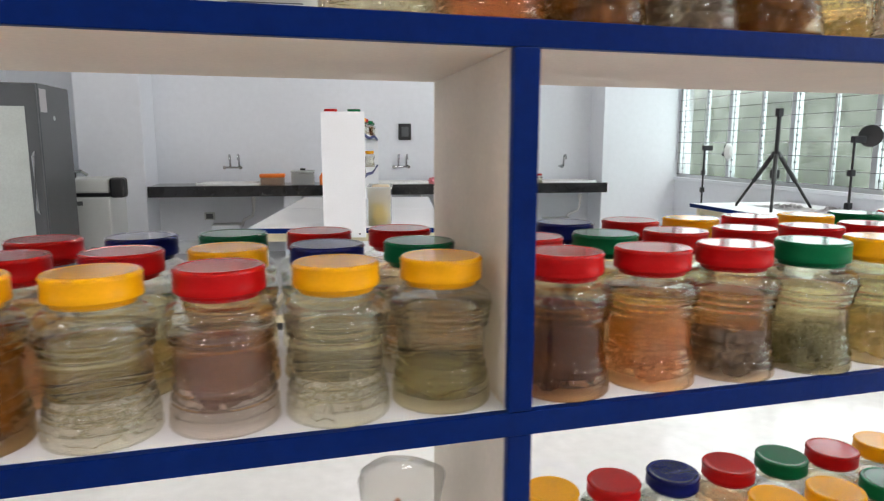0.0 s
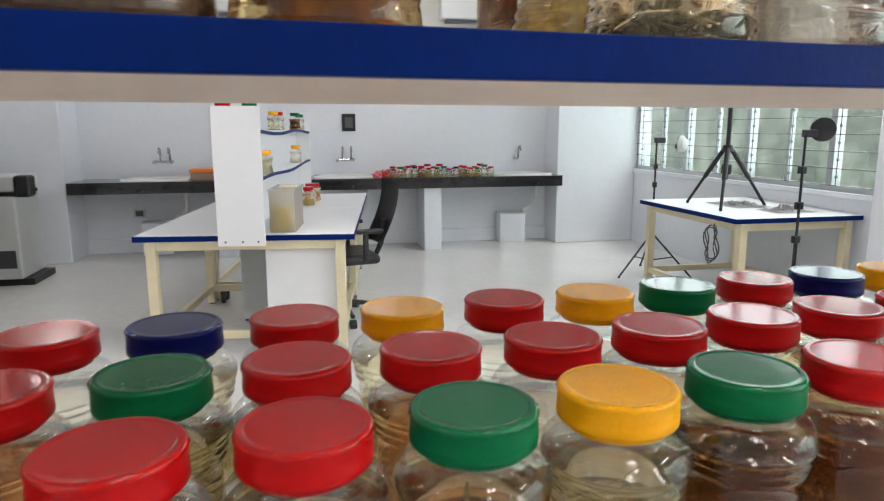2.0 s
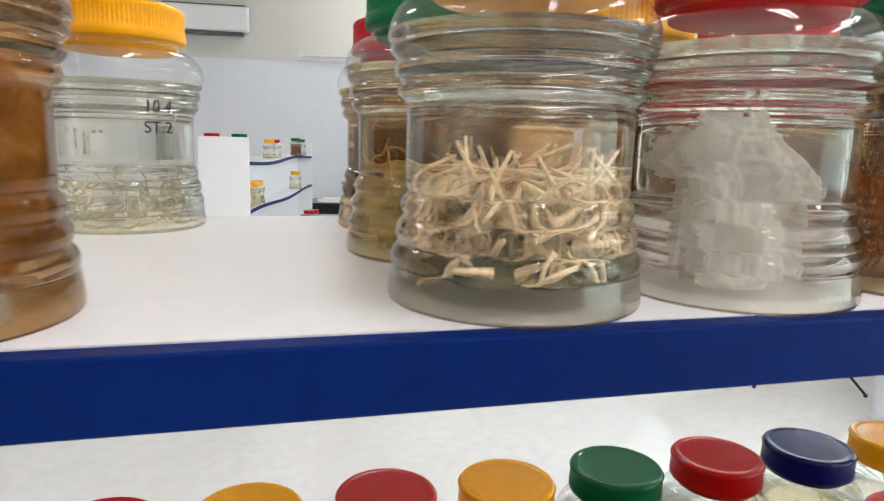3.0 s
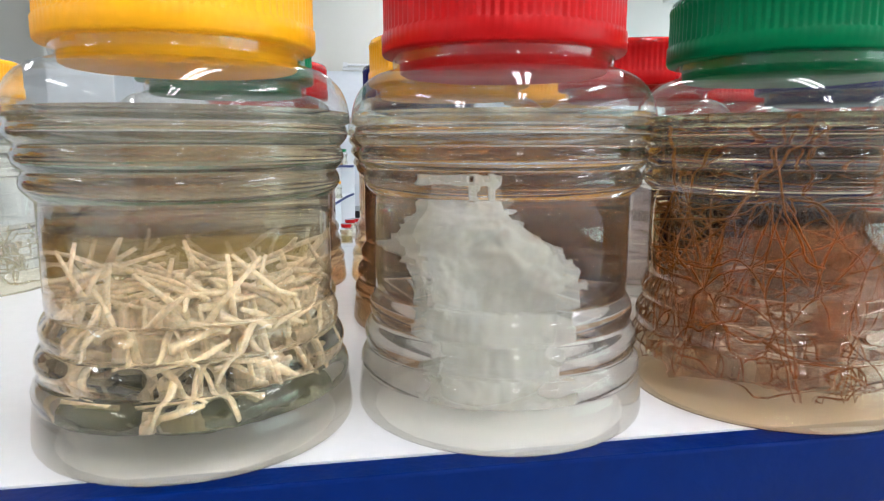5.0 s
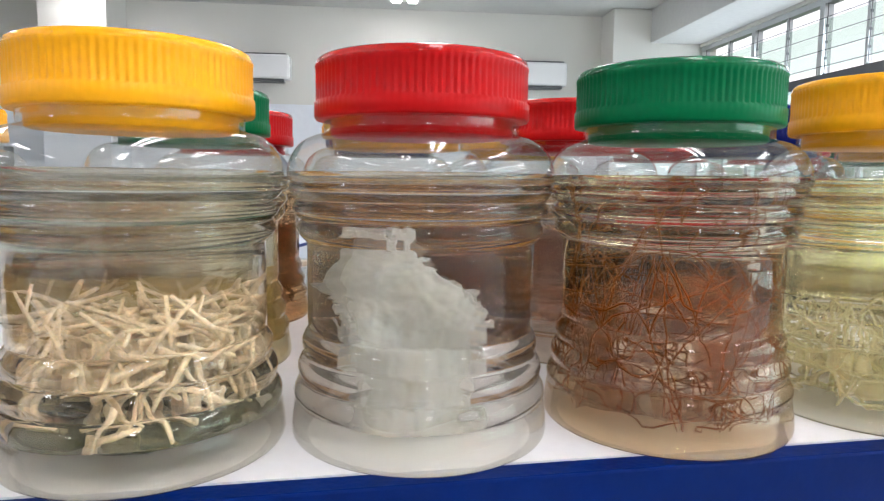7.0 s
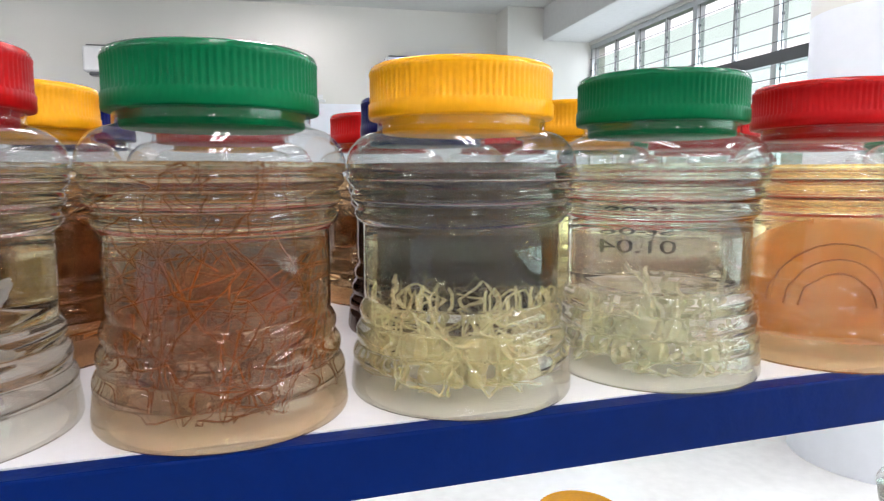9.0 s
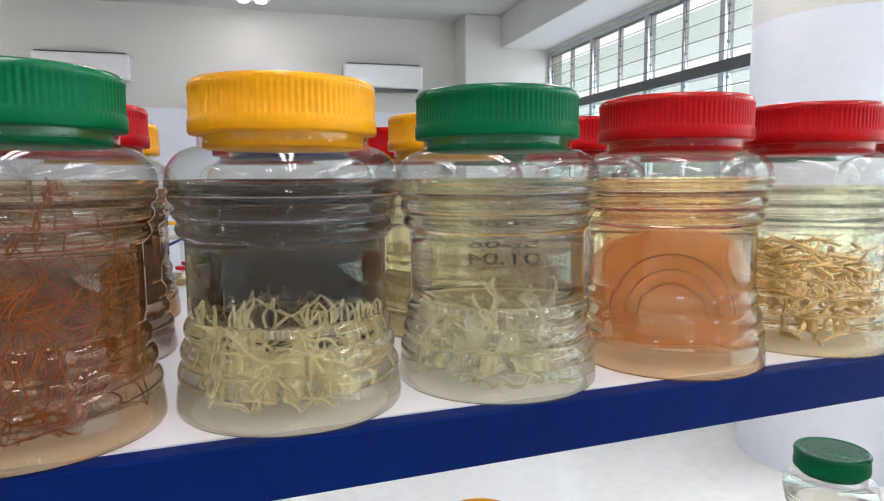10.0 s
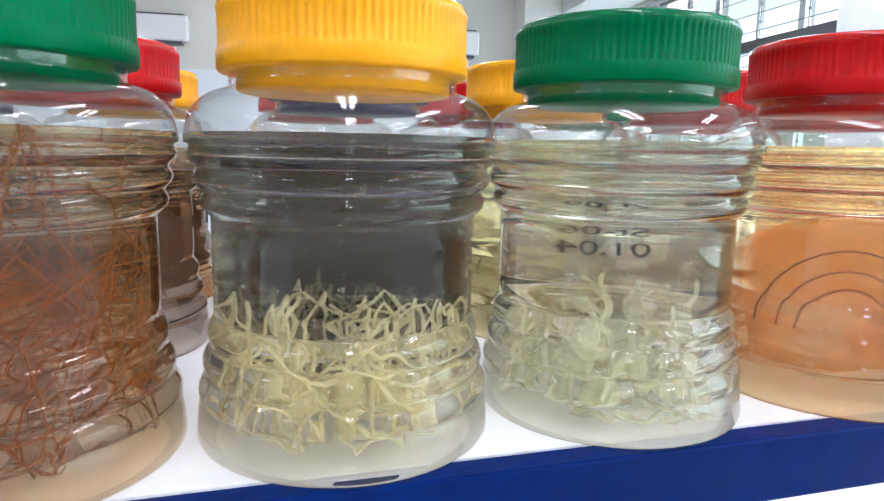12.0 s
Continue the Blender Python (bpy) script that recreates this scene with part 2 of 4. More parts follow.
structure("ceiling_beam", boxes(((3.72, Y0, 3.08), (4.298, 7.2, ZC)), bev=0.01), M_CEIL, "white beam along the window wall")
structure("round_column", lathe(bmesh.new(), [(0.45, 0), (0.45, 1.2), (0.45, 2.36), (0.45, 2.37), (0.45, ZC)], 48), M_WALL, "round painted column, white with cream above", True).matrix_world = ROOM @ pose(3.97, 2.69, 0)
structure("baseboard", boxes(((-2.08, 7.56, 0), (3.29, 7.62, 0.16)), bev=0.008), M_WALL, "low white plinth along the wall")

def window(name, WY0, WY1, bays):
    win = thing(name, ROOM, "long louvred window with aluminium frames", "", kind="structure")
    part("window_frame", boxes(((X1 + 0.02, WY0, WZ0), (X1 + 0.10, WY1, WZ0 + 0.05)), ((X1 + 0.02, WY0, WZ1 - 0.05), (X1 + 0.10, WY1, WZ1)),
                               ((X1 + 0.02, WY0, WZ0 + 0.05), (X1 + 0.10, WY0 + 0.05, WZ1 - 0.05)), ((X1 + 0.02, WY1 - 0.05, WZ0 + 0.05), (X1 + 0.10, WY1, WZ1 - 0.05))), M_ALU, win)
    part("window_sill", boxes(((X1 - 0.03, WY0, WZ0 - 0.03), (X1 + 0.02, WY1, WZ0 + 0.012)), bev=0.006), M_WALL, win)
    part("transom", boxes(((X1 + 0.015, WY0 + 0.05, 2.34), (X1 + 0.11, WY1 - 0.05, 2.43))), M_GREY, win, "dark metal transom")
    BAYS = bays
    bw = (WY1 - WY0 - 0.1) / BAYS
    slat_low = finish(boxes(((-0.003, 0.02, -0.062), (0.003, bw / 2 - 0.02, 0.062))), "pane", M_PANE)
    for i in range(BAYS + 1):
        y = WY0 + 0.05 + i * bw
        if 0 < i < BAYS:
            part("mullion", boxes(((X1 + 0.02, y - 0.03, WZ0 + 0.05), (X1 + 0.10, y + 0.03, 2.34)), ((X1 + 0.02, y - 0.03, 2.43), (X1 + 0.10, y + 0.03, WZ1 - 0.05))), M_ALU, win)
        if i < BAYS:
            mid = y + bw / 2
            part("louvre_strip", boxes(((X1 + 0.045, mid - 0.015, WZ0 + 0.05), (X1 + 0.085, mid + 0.015, 2.34)), ((X1 + 0.045, mid - 0.015, 2.43), (X1 + 0.085, mid + 0.015, WZ1 - 0.05))), M_ALU, win)
            rail = bmesh.new()
            for yy in (mid - 0.05, y + bw - 0.06):
                rod(rail, (X1 + 0.03, yy, WZ0 + 0.05), (X1 + 0.03, yy, WZ1 - 0.05), 0.004, seg=5)
                for j in range(15):
                    box(rail, (X1 + 0.022, yy - 0.006, WZ0 + 0.11 + j * 0.13), (X1 + 0.040, yy + 0.006, WZ0 + 0.13 + j * 0.13))
            part("louvre_rail", rail, M_GREY, win)
            for half in (0, 1):
                for j in range(15):
                    z = WZ0 + 0.12 + j * 0.13
                    if 2.30 < z < 2.47:
                        continue
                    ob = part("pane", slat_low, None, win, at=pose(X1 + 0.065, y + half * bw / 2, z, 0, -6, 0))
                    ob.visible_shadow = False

    for j in range(16):
        z = WZ0 + 0.055 + j * 0.13
        if not 2.30 < z < 2.47:
            part("guard_bar", rod(bmesh.new(), (X1 + 0.012, WY0, z), (X1 + 0.012, WY1, z), 0.0032, seg=6), M_GREY, win)


window("window_1", WY0, WY1, 4)
window("window_2", SY0, SY1, 5)

# distance outside: a glowing sheet, the daylight on trees and sky put into its colour
m = bpy.data.materials.new("leafy_glow")
m.use_nodes = True
n, k = m.node_tree.nodes, m.node_tree.links
n.remove(n["Principled BSDF"])
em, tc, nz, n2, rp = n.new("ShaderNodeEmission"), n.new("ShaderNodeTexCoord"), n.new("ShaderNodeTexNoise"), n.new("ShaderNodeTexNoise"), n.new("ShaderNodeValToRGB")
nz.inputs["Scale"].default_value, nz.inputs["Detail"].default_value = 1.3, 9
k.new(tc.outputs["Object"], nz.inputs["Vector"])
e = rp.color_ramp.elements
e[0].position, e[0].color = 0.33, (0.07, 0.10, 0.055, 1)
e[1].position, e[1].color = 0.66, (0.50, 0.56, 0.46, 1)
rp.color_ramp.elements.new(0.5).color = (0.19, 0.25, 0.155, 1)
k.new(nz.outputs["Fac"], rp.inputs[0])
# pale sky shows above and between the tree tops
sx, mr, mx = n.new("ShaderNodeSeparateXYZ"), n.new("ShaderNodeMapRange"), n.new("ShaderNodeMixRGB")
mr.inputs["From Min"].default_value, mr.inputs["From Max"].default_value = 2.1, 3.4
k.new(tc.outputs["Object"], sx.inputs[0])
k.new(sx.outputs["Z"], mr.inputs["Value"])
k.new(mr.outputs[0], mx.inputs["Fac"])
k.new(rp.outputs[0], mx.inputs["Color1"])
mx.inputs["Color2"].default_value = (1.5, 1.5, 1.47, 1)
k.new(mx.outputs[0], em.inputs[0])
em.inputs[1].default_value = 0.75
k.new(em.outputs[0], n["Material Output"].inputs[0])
structure("backdrop", boxes(((9.0, -16, -3), (9.1, 26, 6.0))), m, "glowing backdrop of blurred green trees outside the window")
structure("ground", boxes(((X1 + 0.3, -40, -3.2), (60, 60, -3.0))), material("grass", (0.06, 0.10, 0.03), 0.9, vary=0.3), "green ground outside")


def ceiling_light(x, y, rz=0, length=1.2):
    ob = thing("ceiling_light", ROOM @ pose(x, y, ZC - 0.002, 0, 0, rz), "white twin strip light fixed to the ceiling, lit", "ceiling light", "ceiling lights")
    part("casing", boxes(((-0.17, -length / 2, -0.05), (0.17, length / 2, 0)), bev=0.008), M_TUBE, ob)
    for sx in (-1, 1):
        part("diffuser", boxes(((sx * 0.085 - 0.045, -length / 2 + 0.02, -0.066), (sx * 0.085 + 0.045, length / 2 - 0.02, -0.0505)), bev=0.006), M_GLOW, ob, "glowing white diffuser strip")


for x in (-2.2, 0.95, 2.9):
    for y in (-2.7, -0.5, 2.7, 6.75):
        if x < 2.5 or y < 5:
            ceiling_light(x, y, length=0.7 if y > 5 else 1.2)

# ---------------------------------------------------------------- the rack
ZU, ZM, ZL, TH, DEP = 1.42, 0.996, 0.528, 0.0276, 0.405
RX0, RX1 = -1.5, 2.2
SKEW = 0.055  # the uprights stand a little out of square
rack = thing("shelf_rack", pose(0, 0, 0), "white board shelf rack with blue painted front edges", "shelf rack")
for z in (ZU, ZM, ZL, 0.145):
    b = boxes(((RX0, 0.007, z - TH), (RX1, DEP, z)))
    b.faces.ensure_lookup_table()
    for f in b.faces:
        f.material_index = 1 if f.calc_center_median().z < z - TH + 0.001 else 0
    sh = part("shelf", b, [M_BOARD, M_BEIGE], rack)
    part("edge_band", boxes(((RX0, -0.006, z - TH - 0.0008), (RX1, 0.0068, z - 0.0004)), bev=0.0012), M_BLUE, sh, "blue painted edge")
for x in (RX0, 0.0, RX1):
    for za, zb in ((0.1455, ZL), (ZL, ZM), (ZM, ZU)):
        b = boxes(((x - 0.0135, 0.007, za + 0.0005), (x + 0.0135, DEP, zb - TH - 0.0005)))
        for v in b.verts:
            v.co.x += SKEW * (v.co.y - 0.007)
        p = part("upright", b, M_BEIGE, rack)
        part("edge_band", boxes(((x - 0.0145, -0.006, za + 0.0002), (x + 0.0145, 0.0068, zb - TH - 0.001)), bev=0.0012), M_BLUE, p, "blue painted edge")
for x in (RX0, 0.0, RX1):
    part("plinth_leg", boxes(((x - 0.02, 0.02, 0), (x + 0.02, DEP - 0.01, 0.145 - TH))), M_BEIGE, rack)

# ---------------------------------------------------------------- jars
H, LIDH = 0.1664, 0.026


def body_profile(z_from=0.0, z_to=0.1415):
    pts = []
    zs = [0.0, 0.0006, 0.0014, 0.0025, 0.004, 0.007, 0.010, 0.013] + [0.016 + 0.0113 * i / 10 for i in range(30)] + [0.0499, 0.0505, 0.056, 0.063, 0.070, 0.078, 0.0875]
    zs += [0.0885 + 0.0087 * i / 10 for i in range(30)] + [0.1146 + 0.0195 * (i / 12) for i in range(12)] + [0.1338, 0.1346, 0.138, 0.1415]
    zs = sorted(set(zs) | {z for z in (z_from, z_to) if 0 < z < 0.1415})
    for z in zs:
        if z < 0.004:
            r = 0.0545 + 0.0040 * math.sqrt(max(0, 1 - (1 - z / 0.004) ** 2))
        elif z < 0.050:
            u = (z - 0.004) / 0.046
            r = 0.0585 - 0.0072 * u ** 1.3
            if z > 0.016:
                r += 0.0021 * abs(math.sin(math.pi * (z - 0.016) / 0.0113)) - 0.0012
        elif z < 0.0885:
            r = 0.0510
        elif z < 0.1146:
            u = (z - 0.0885) / 0.0261
            r = 0.0536 + 0.0050 * u + 0.0022 * abs(math.sin(math.pi * (z - 0.0885) / 0.0087)) - 0.0014
        elif z < 0.1341:
            u = (z - 0.1146) / 0.0195
            r = 0.0435 + (0.0596 - 0.0435) * math.sqrt(max(0, 1 - u ** 2.2))
        else:
            r = 0.0432
        if z_from - 1e-6 <= z <= z_to + 1e-6:
            pts.append((r, z))
    return pts


def lid_mesh(color, ribbed):
    """Polished top, duller skirt; the lids of the lower shelves have a smooth skirt."""
    bm, z0 = bmesh.new(), H - LIDH
    prof = [(0.0395, z0 - 0.0070), (0.0404, z0 - 0.0064), (0.0406, z0 - 0.001), (0.0440, z0), (0.0468, z0), (0.0474, z0 + 0.001), (0.0474, z0 + 0.0072), (0.0460, z0 + 0.0080), (0.0460, z0 + 0.0205),
            (0.0470, z0 + 0.0225), (0.0462, z0 + 0.0250), (0.0448, z0 + 0.0260), (0.0442, z0 + 0.0260), (0.0410, z0 + 0.0260), (0.0405, z0 + 0.0259), (0.0399, z0 + 0.0257), (0.0393, z0 + 0.0256), (0.0388, z0 + 0.0256), (0.02, z0 + 0.0256), (0.0005, z0 + 0.0256)]
    if not ribbed:
        prof = [(r + 0.0010 if 7 <= i <= 9 else r, z) for i, (r, z) in enumerate(prof)]
    lathe(bm, prof, 384 if ribbed else 72, ribs=(lambda i, j: (0.0007 if j % 4 < 2 else 0.0) if i in (7, 8) else 0) if ribbed else None, cap0=True, cap1=True)
    for f in bm.faces:
        f.material_index = 1 if f.calc_center_median().z < z0 + 0.0235 else 0
    return finish(bm, "lid", [M_LID[color], M_SIDE[color]], True)


LIDS = {(c, r): lid_mesh(c, r) for c in M_LID for r in (True, False)}
BODIES = {}


def shell(level):
    """The clear wall of shoulder and neck above the fluid."""
    if level not in BODIES:
        bm = lathe(bmesh.new(), body_profile(level + 0.0002), 52)
        BODIES[level] = finish(bm, "body", M_PET, True)
    return BODIES[level]


LIQUIDS = {}


def fill(kind, tint, level):
    key = (kind, level)
    if key not in LIQUIDS:
        # the base is pushed in a little, so that the jar stands on its rim
        pr = [(0.004, 0.0088), (0.020, 0.0084), (0.034, 0.0070), (0.043, 0.0056), (0.0465, 0.0050), (0.0478, 0.0042), (0.0492, 0.0008), (0.0515, 0.0002)] + body_profile(0.0, level)
        bm = lathe(bmesh.new(), pr, 52, cap0=True, cap1=True)
        for f in bm.faces:
            f.material_index = 1 if max(v.co.z for v in f.verts) < 0.0098 and max(v.co.xy.length for v in f.verts) < 0.0520 else 0
        LIQUIDS[key] = finish(bm, "liquid", [liquid("liquid_" + kind, tint), clear_sheet("base_" + kind, [0.98 * c ** 0.6 for c in tint], 1.6, rough=0.03)], True)
    return LIQUIDS[key]


def inside(u, rmax=0.047):
    a = u.random() * 2 * math.pi
    r = rmax * math.sqrt(u.random())
    return r * math.cos(a), r * math.sin(a)


def sticks(seed, count, z0, z1, r, length, forks=True):
    u, bm = random.Random(seed), bmesh.new()
    for _ in range(count):
        x, y = inside(u, 0.043)
        top = z1 - (x * x + y * y) * 3
        p = Vector((x, y, z0 + (top - z0) * u.random() ** 0.7))
        d = Vector((u.uniform(-1, 1), u.uniform(-1, 1), u.uniform(-0.42, 0.42))).normalized() * length * u.uniform(0.6, 1.25)
        q = p + d
        for v in (p, q):
            h = math.hypot(v.x, v.y)
            if h > 0.047:
                v.x, v.y = v.x * 0.047 / h, v.y * 0.047 / h
            v.z = min(max(v.z, z0 * 0.8), z1 + 0.010)
        if (q - p).length < 0.004:
            continue
        rod(bm, p, q, r, r * 0.6, 5)
        if forks and u.random() < 0.5:
            s = p.lerp(q, 0.5)
            e2 = s + Vector((u.uniform(-1, 1), u.uniform(-1, 1), u.uniform(0, 1))).normalized() * length * 0.4
            h = math.hypot(e2.x, e2.y)
            if h < 0.047 and e2.z > 0.004:
                rod(bm, s, e2, r * 0.8, r * 0.5, 5)
    return bm


def threads(seed, count, z0, z1, r, steps=12, step=0.008, curl=0.9, seg=4, bm=None):
    u, bm = random.Random(seed), bm or bmesh.new()
    for _ in range(count):
        x, y = inside(u, 0.042)
        p = Vector((x, y, z0 + (z1 - z0) * u.random() ** 1.6))
        d = Vector((u.uniform(-1, 1), u.uniform(-1, 1), u.uniform(-0.5, 0.7))).normalized()
        pts = [p.copy()]
        for _s in range(steps):
            d = (d + Vector((u.uniform(-1, 1), u.uniform(-1, 1), u.uniform(-1, 1))) * curl * 0.5).normalized()
            p = p + d * step
            h = math.hypot(p.x, p.y)
            if h > 0.047:
                p.x, p.y = p.x * 0.047 / h, p.y * 0.047 / h
            if p.z > z1 + 0.012 or p.z < z0:
                d.z = -d.z
                p.z = min(max(p.z, z0), z1 + 0.012 + u.uniform(0, 0.004))
            pts.append(p.copy())
        tube(bm, pts, r, seg, 0.6)
    return bm


def clump(seed, z0, z1, rad, rough=0.35, freq=45):
    bm = bmesh.new()
    bmesh.ops.create_icosphere(bm, subdivisions=5, radius=1)
    off = Vector((seed * 3.1, seed * 1.7, seed))
    for v in bm.verts:
        c = v.co.copy()
        w = Vector((c.x * rad, c.y * rad, (z0 + z1) / 2 + c.z * (z1 - z0) / 2))
        s = 1 + rough * noise.fractal(w * freq + off, 0.9, 2.1, 4)
        w.x, w.y = w.x * s, w.y * s
        w.z = (z0 + z1) / 2 + (w.z - (z0 + z1) / 2) * s
        h = math.hypot(w.x, w.y)
        if h > 0.0485:
            w.x, w.y = w.x * 0.0485 / h, w.y * 0.0485 / h
        w.z = max(0.004, w.z)
        v.co = w
    return bm


def blade(seed, r, z0, bend):
    """A thin curled leaf standing inside the jar."""
    bm, grid = bmesh.new(), []
    for i in range(17):
        row = []
        for j in range(13):
            a = math.pi * (0.1 + 1.8 * i / 16)
            hgt = z0 + 0.086 * (0.15 + 0.85 * j / 12) * (0.18 + 0.82 * math.sin(math.pi * i / 16))
            rr = r * (0.92 + 0.08 * math.sin(3 * a + bend * j))
            row.append(bm.verts.new((rr * math.cos(a + math.pi / 2), rr * math.sin(a + math.pi / 2), hgt)))
        grid.append(row)
    for a, b in zip(grid, grid[1:]):
        for j in range(12):
            bm.faces.new((a[j], b[j], b[j + 1], a[j + 1]))
    bmesh.ops.solidify(bm, geom=bm.faces[:], thickness=0.0012)
    return bm


def lumps(bm, seed, spots):
    """Adds soft uneven lumps: rows of x, y, z, radius."""
    for k2, (x, y, z, r) in enumerate(spots):
        v = bmesh.ops.create_icosphere(bm, subdivisions=3, radius=r, matrix=Matrix.Translation((x, y, z)))["verts"]
        for p in v:
            d = p.co - Vector((x, y, z))
            p.co = Vector((x, y, z)) + d * (1 + 0.6 * noise.fractal(p.co * 90 + Vector((seed, k2 * 3.7, 0)), 0.9, 2.1, 3))
            h = math.hypot(p.co.x, p.co.y)
            if h > 0.048:
                p.co.x, p.co.y = p.co.x * 0.048 / h, p.co.y * 0.048 / h
            p.co.z = max(0.004, p.co.z)
    return bm


def scatter(seed, count, ztop, r0, r1):
    u = random.Random(seed)
    return [(*inside(u, 0.038), 0.008 + (ztop - 0.008) * u.random() ** 1.3, u.uniform(r0, r1)) for _ in range(count)]


def ragged(seed):
    """A torn milky sheet hanging in the fluid, with fainter folds behind it."""
    bm = bmesh.new()
    for layer in range(3):
        grid, wide = {}, 1.0 - 0.10 * layer
        for i in range(121):
            for j in range(141):
                x, z = (i / 120 - 0.5) * 0.084, 0.006 + j / 140 * 0.092
                u1 = noise.fractal(Vector((x * 70, z * 70, seed + layer * 7)), 0.7, 2.1, 6)
                lo = -0.033 * wide + 0.16 * max(0, 0.05 - z) + 0.25 * max(0, z - 0.082)
                hi = (0.024 - 0.9 * max(0, z - 0.058) - 0.10 * max(0, 0.05 - z)) * wide
                if min(x - lo, hi - x, (0.092 - 0.004 * layer - z) * 0.8) + 0.0075 * u1 > 0.001:
                    y = -0.020 + layer * 0.016 + 0.012 * noise.noise(Vector((x * 34, z * 34, layer * 3.3))) + 0.003 * u1 + x * x * 9
                    grid[i, j] = bm.verts.new((x, y, z))
        for (i, j) in grid:
            q = [grid.get(c) for c in ((i, j), (i + 1, j), (i + 1, j + 1), (i, j + 1))]
            if None not in q:
                bm.faces.new(q)
    bmesh.ops.delete(bm, geom=[v for v in bm.verts if not v.link_faces], context="VERTS")
    for _ in range(2):
        bmesh.ops.smooth_vert(bm, verts=bm.verts, factor=0.5, use_axis_x=True, use_axis_y=True, use_axis_z=True)
    bmesh.ops.solidify(bm, geom=bm.faces[:], thickness=0.0012)
    return bm


def spec_mat(name, color, rough=0.5, trans=0.4, sheer=0.0):
    """Wet flesh; sheer is the share of light that goes straight through."""
    mt = material(name, color, rough, spec=0.12, vary=0.05 if min(color) > 0.6 else 0.2, scale=40, bump=0.25, bump_scale=220)
    mt.node_tree.nodes["Principled BSDF"].inputs["Subsurface Weight"].default_value = trans
    mt.node_tree.nodes["Principled BSDF"].inputs["Subsurface Radius"].default_value = (0.01, 0.008, 0.006)
    if sheer:
        n, k = mt.node_tree.nodes, mt.node_tree.links
        t, d, soft, mix = n.new("ShaderNodeBsdfTransparent"), n.new("ShaderNodeBsdfTranslucent"), n.new("ShaderNodeMixShader"), n.new("ShaderNodeMixShader")
        d.inputs[0].default_value = (*color, 1)
        soft.inputs[0].default_value, mix.inputs[0].default_value = 0.4, sheer
        k.new(n["Principled BSDF"].outputs[0], soft.inputs[1])
        k.new(d.outputs[0], soft.inputs[2])
        k.new(soft.outputs[0], mix.inputs[1])
        k.new(t.outputs[0], mix.inputs[2])
        k.new(mix.outputs[0], n["Material Output"].inputs[0])
    return mt


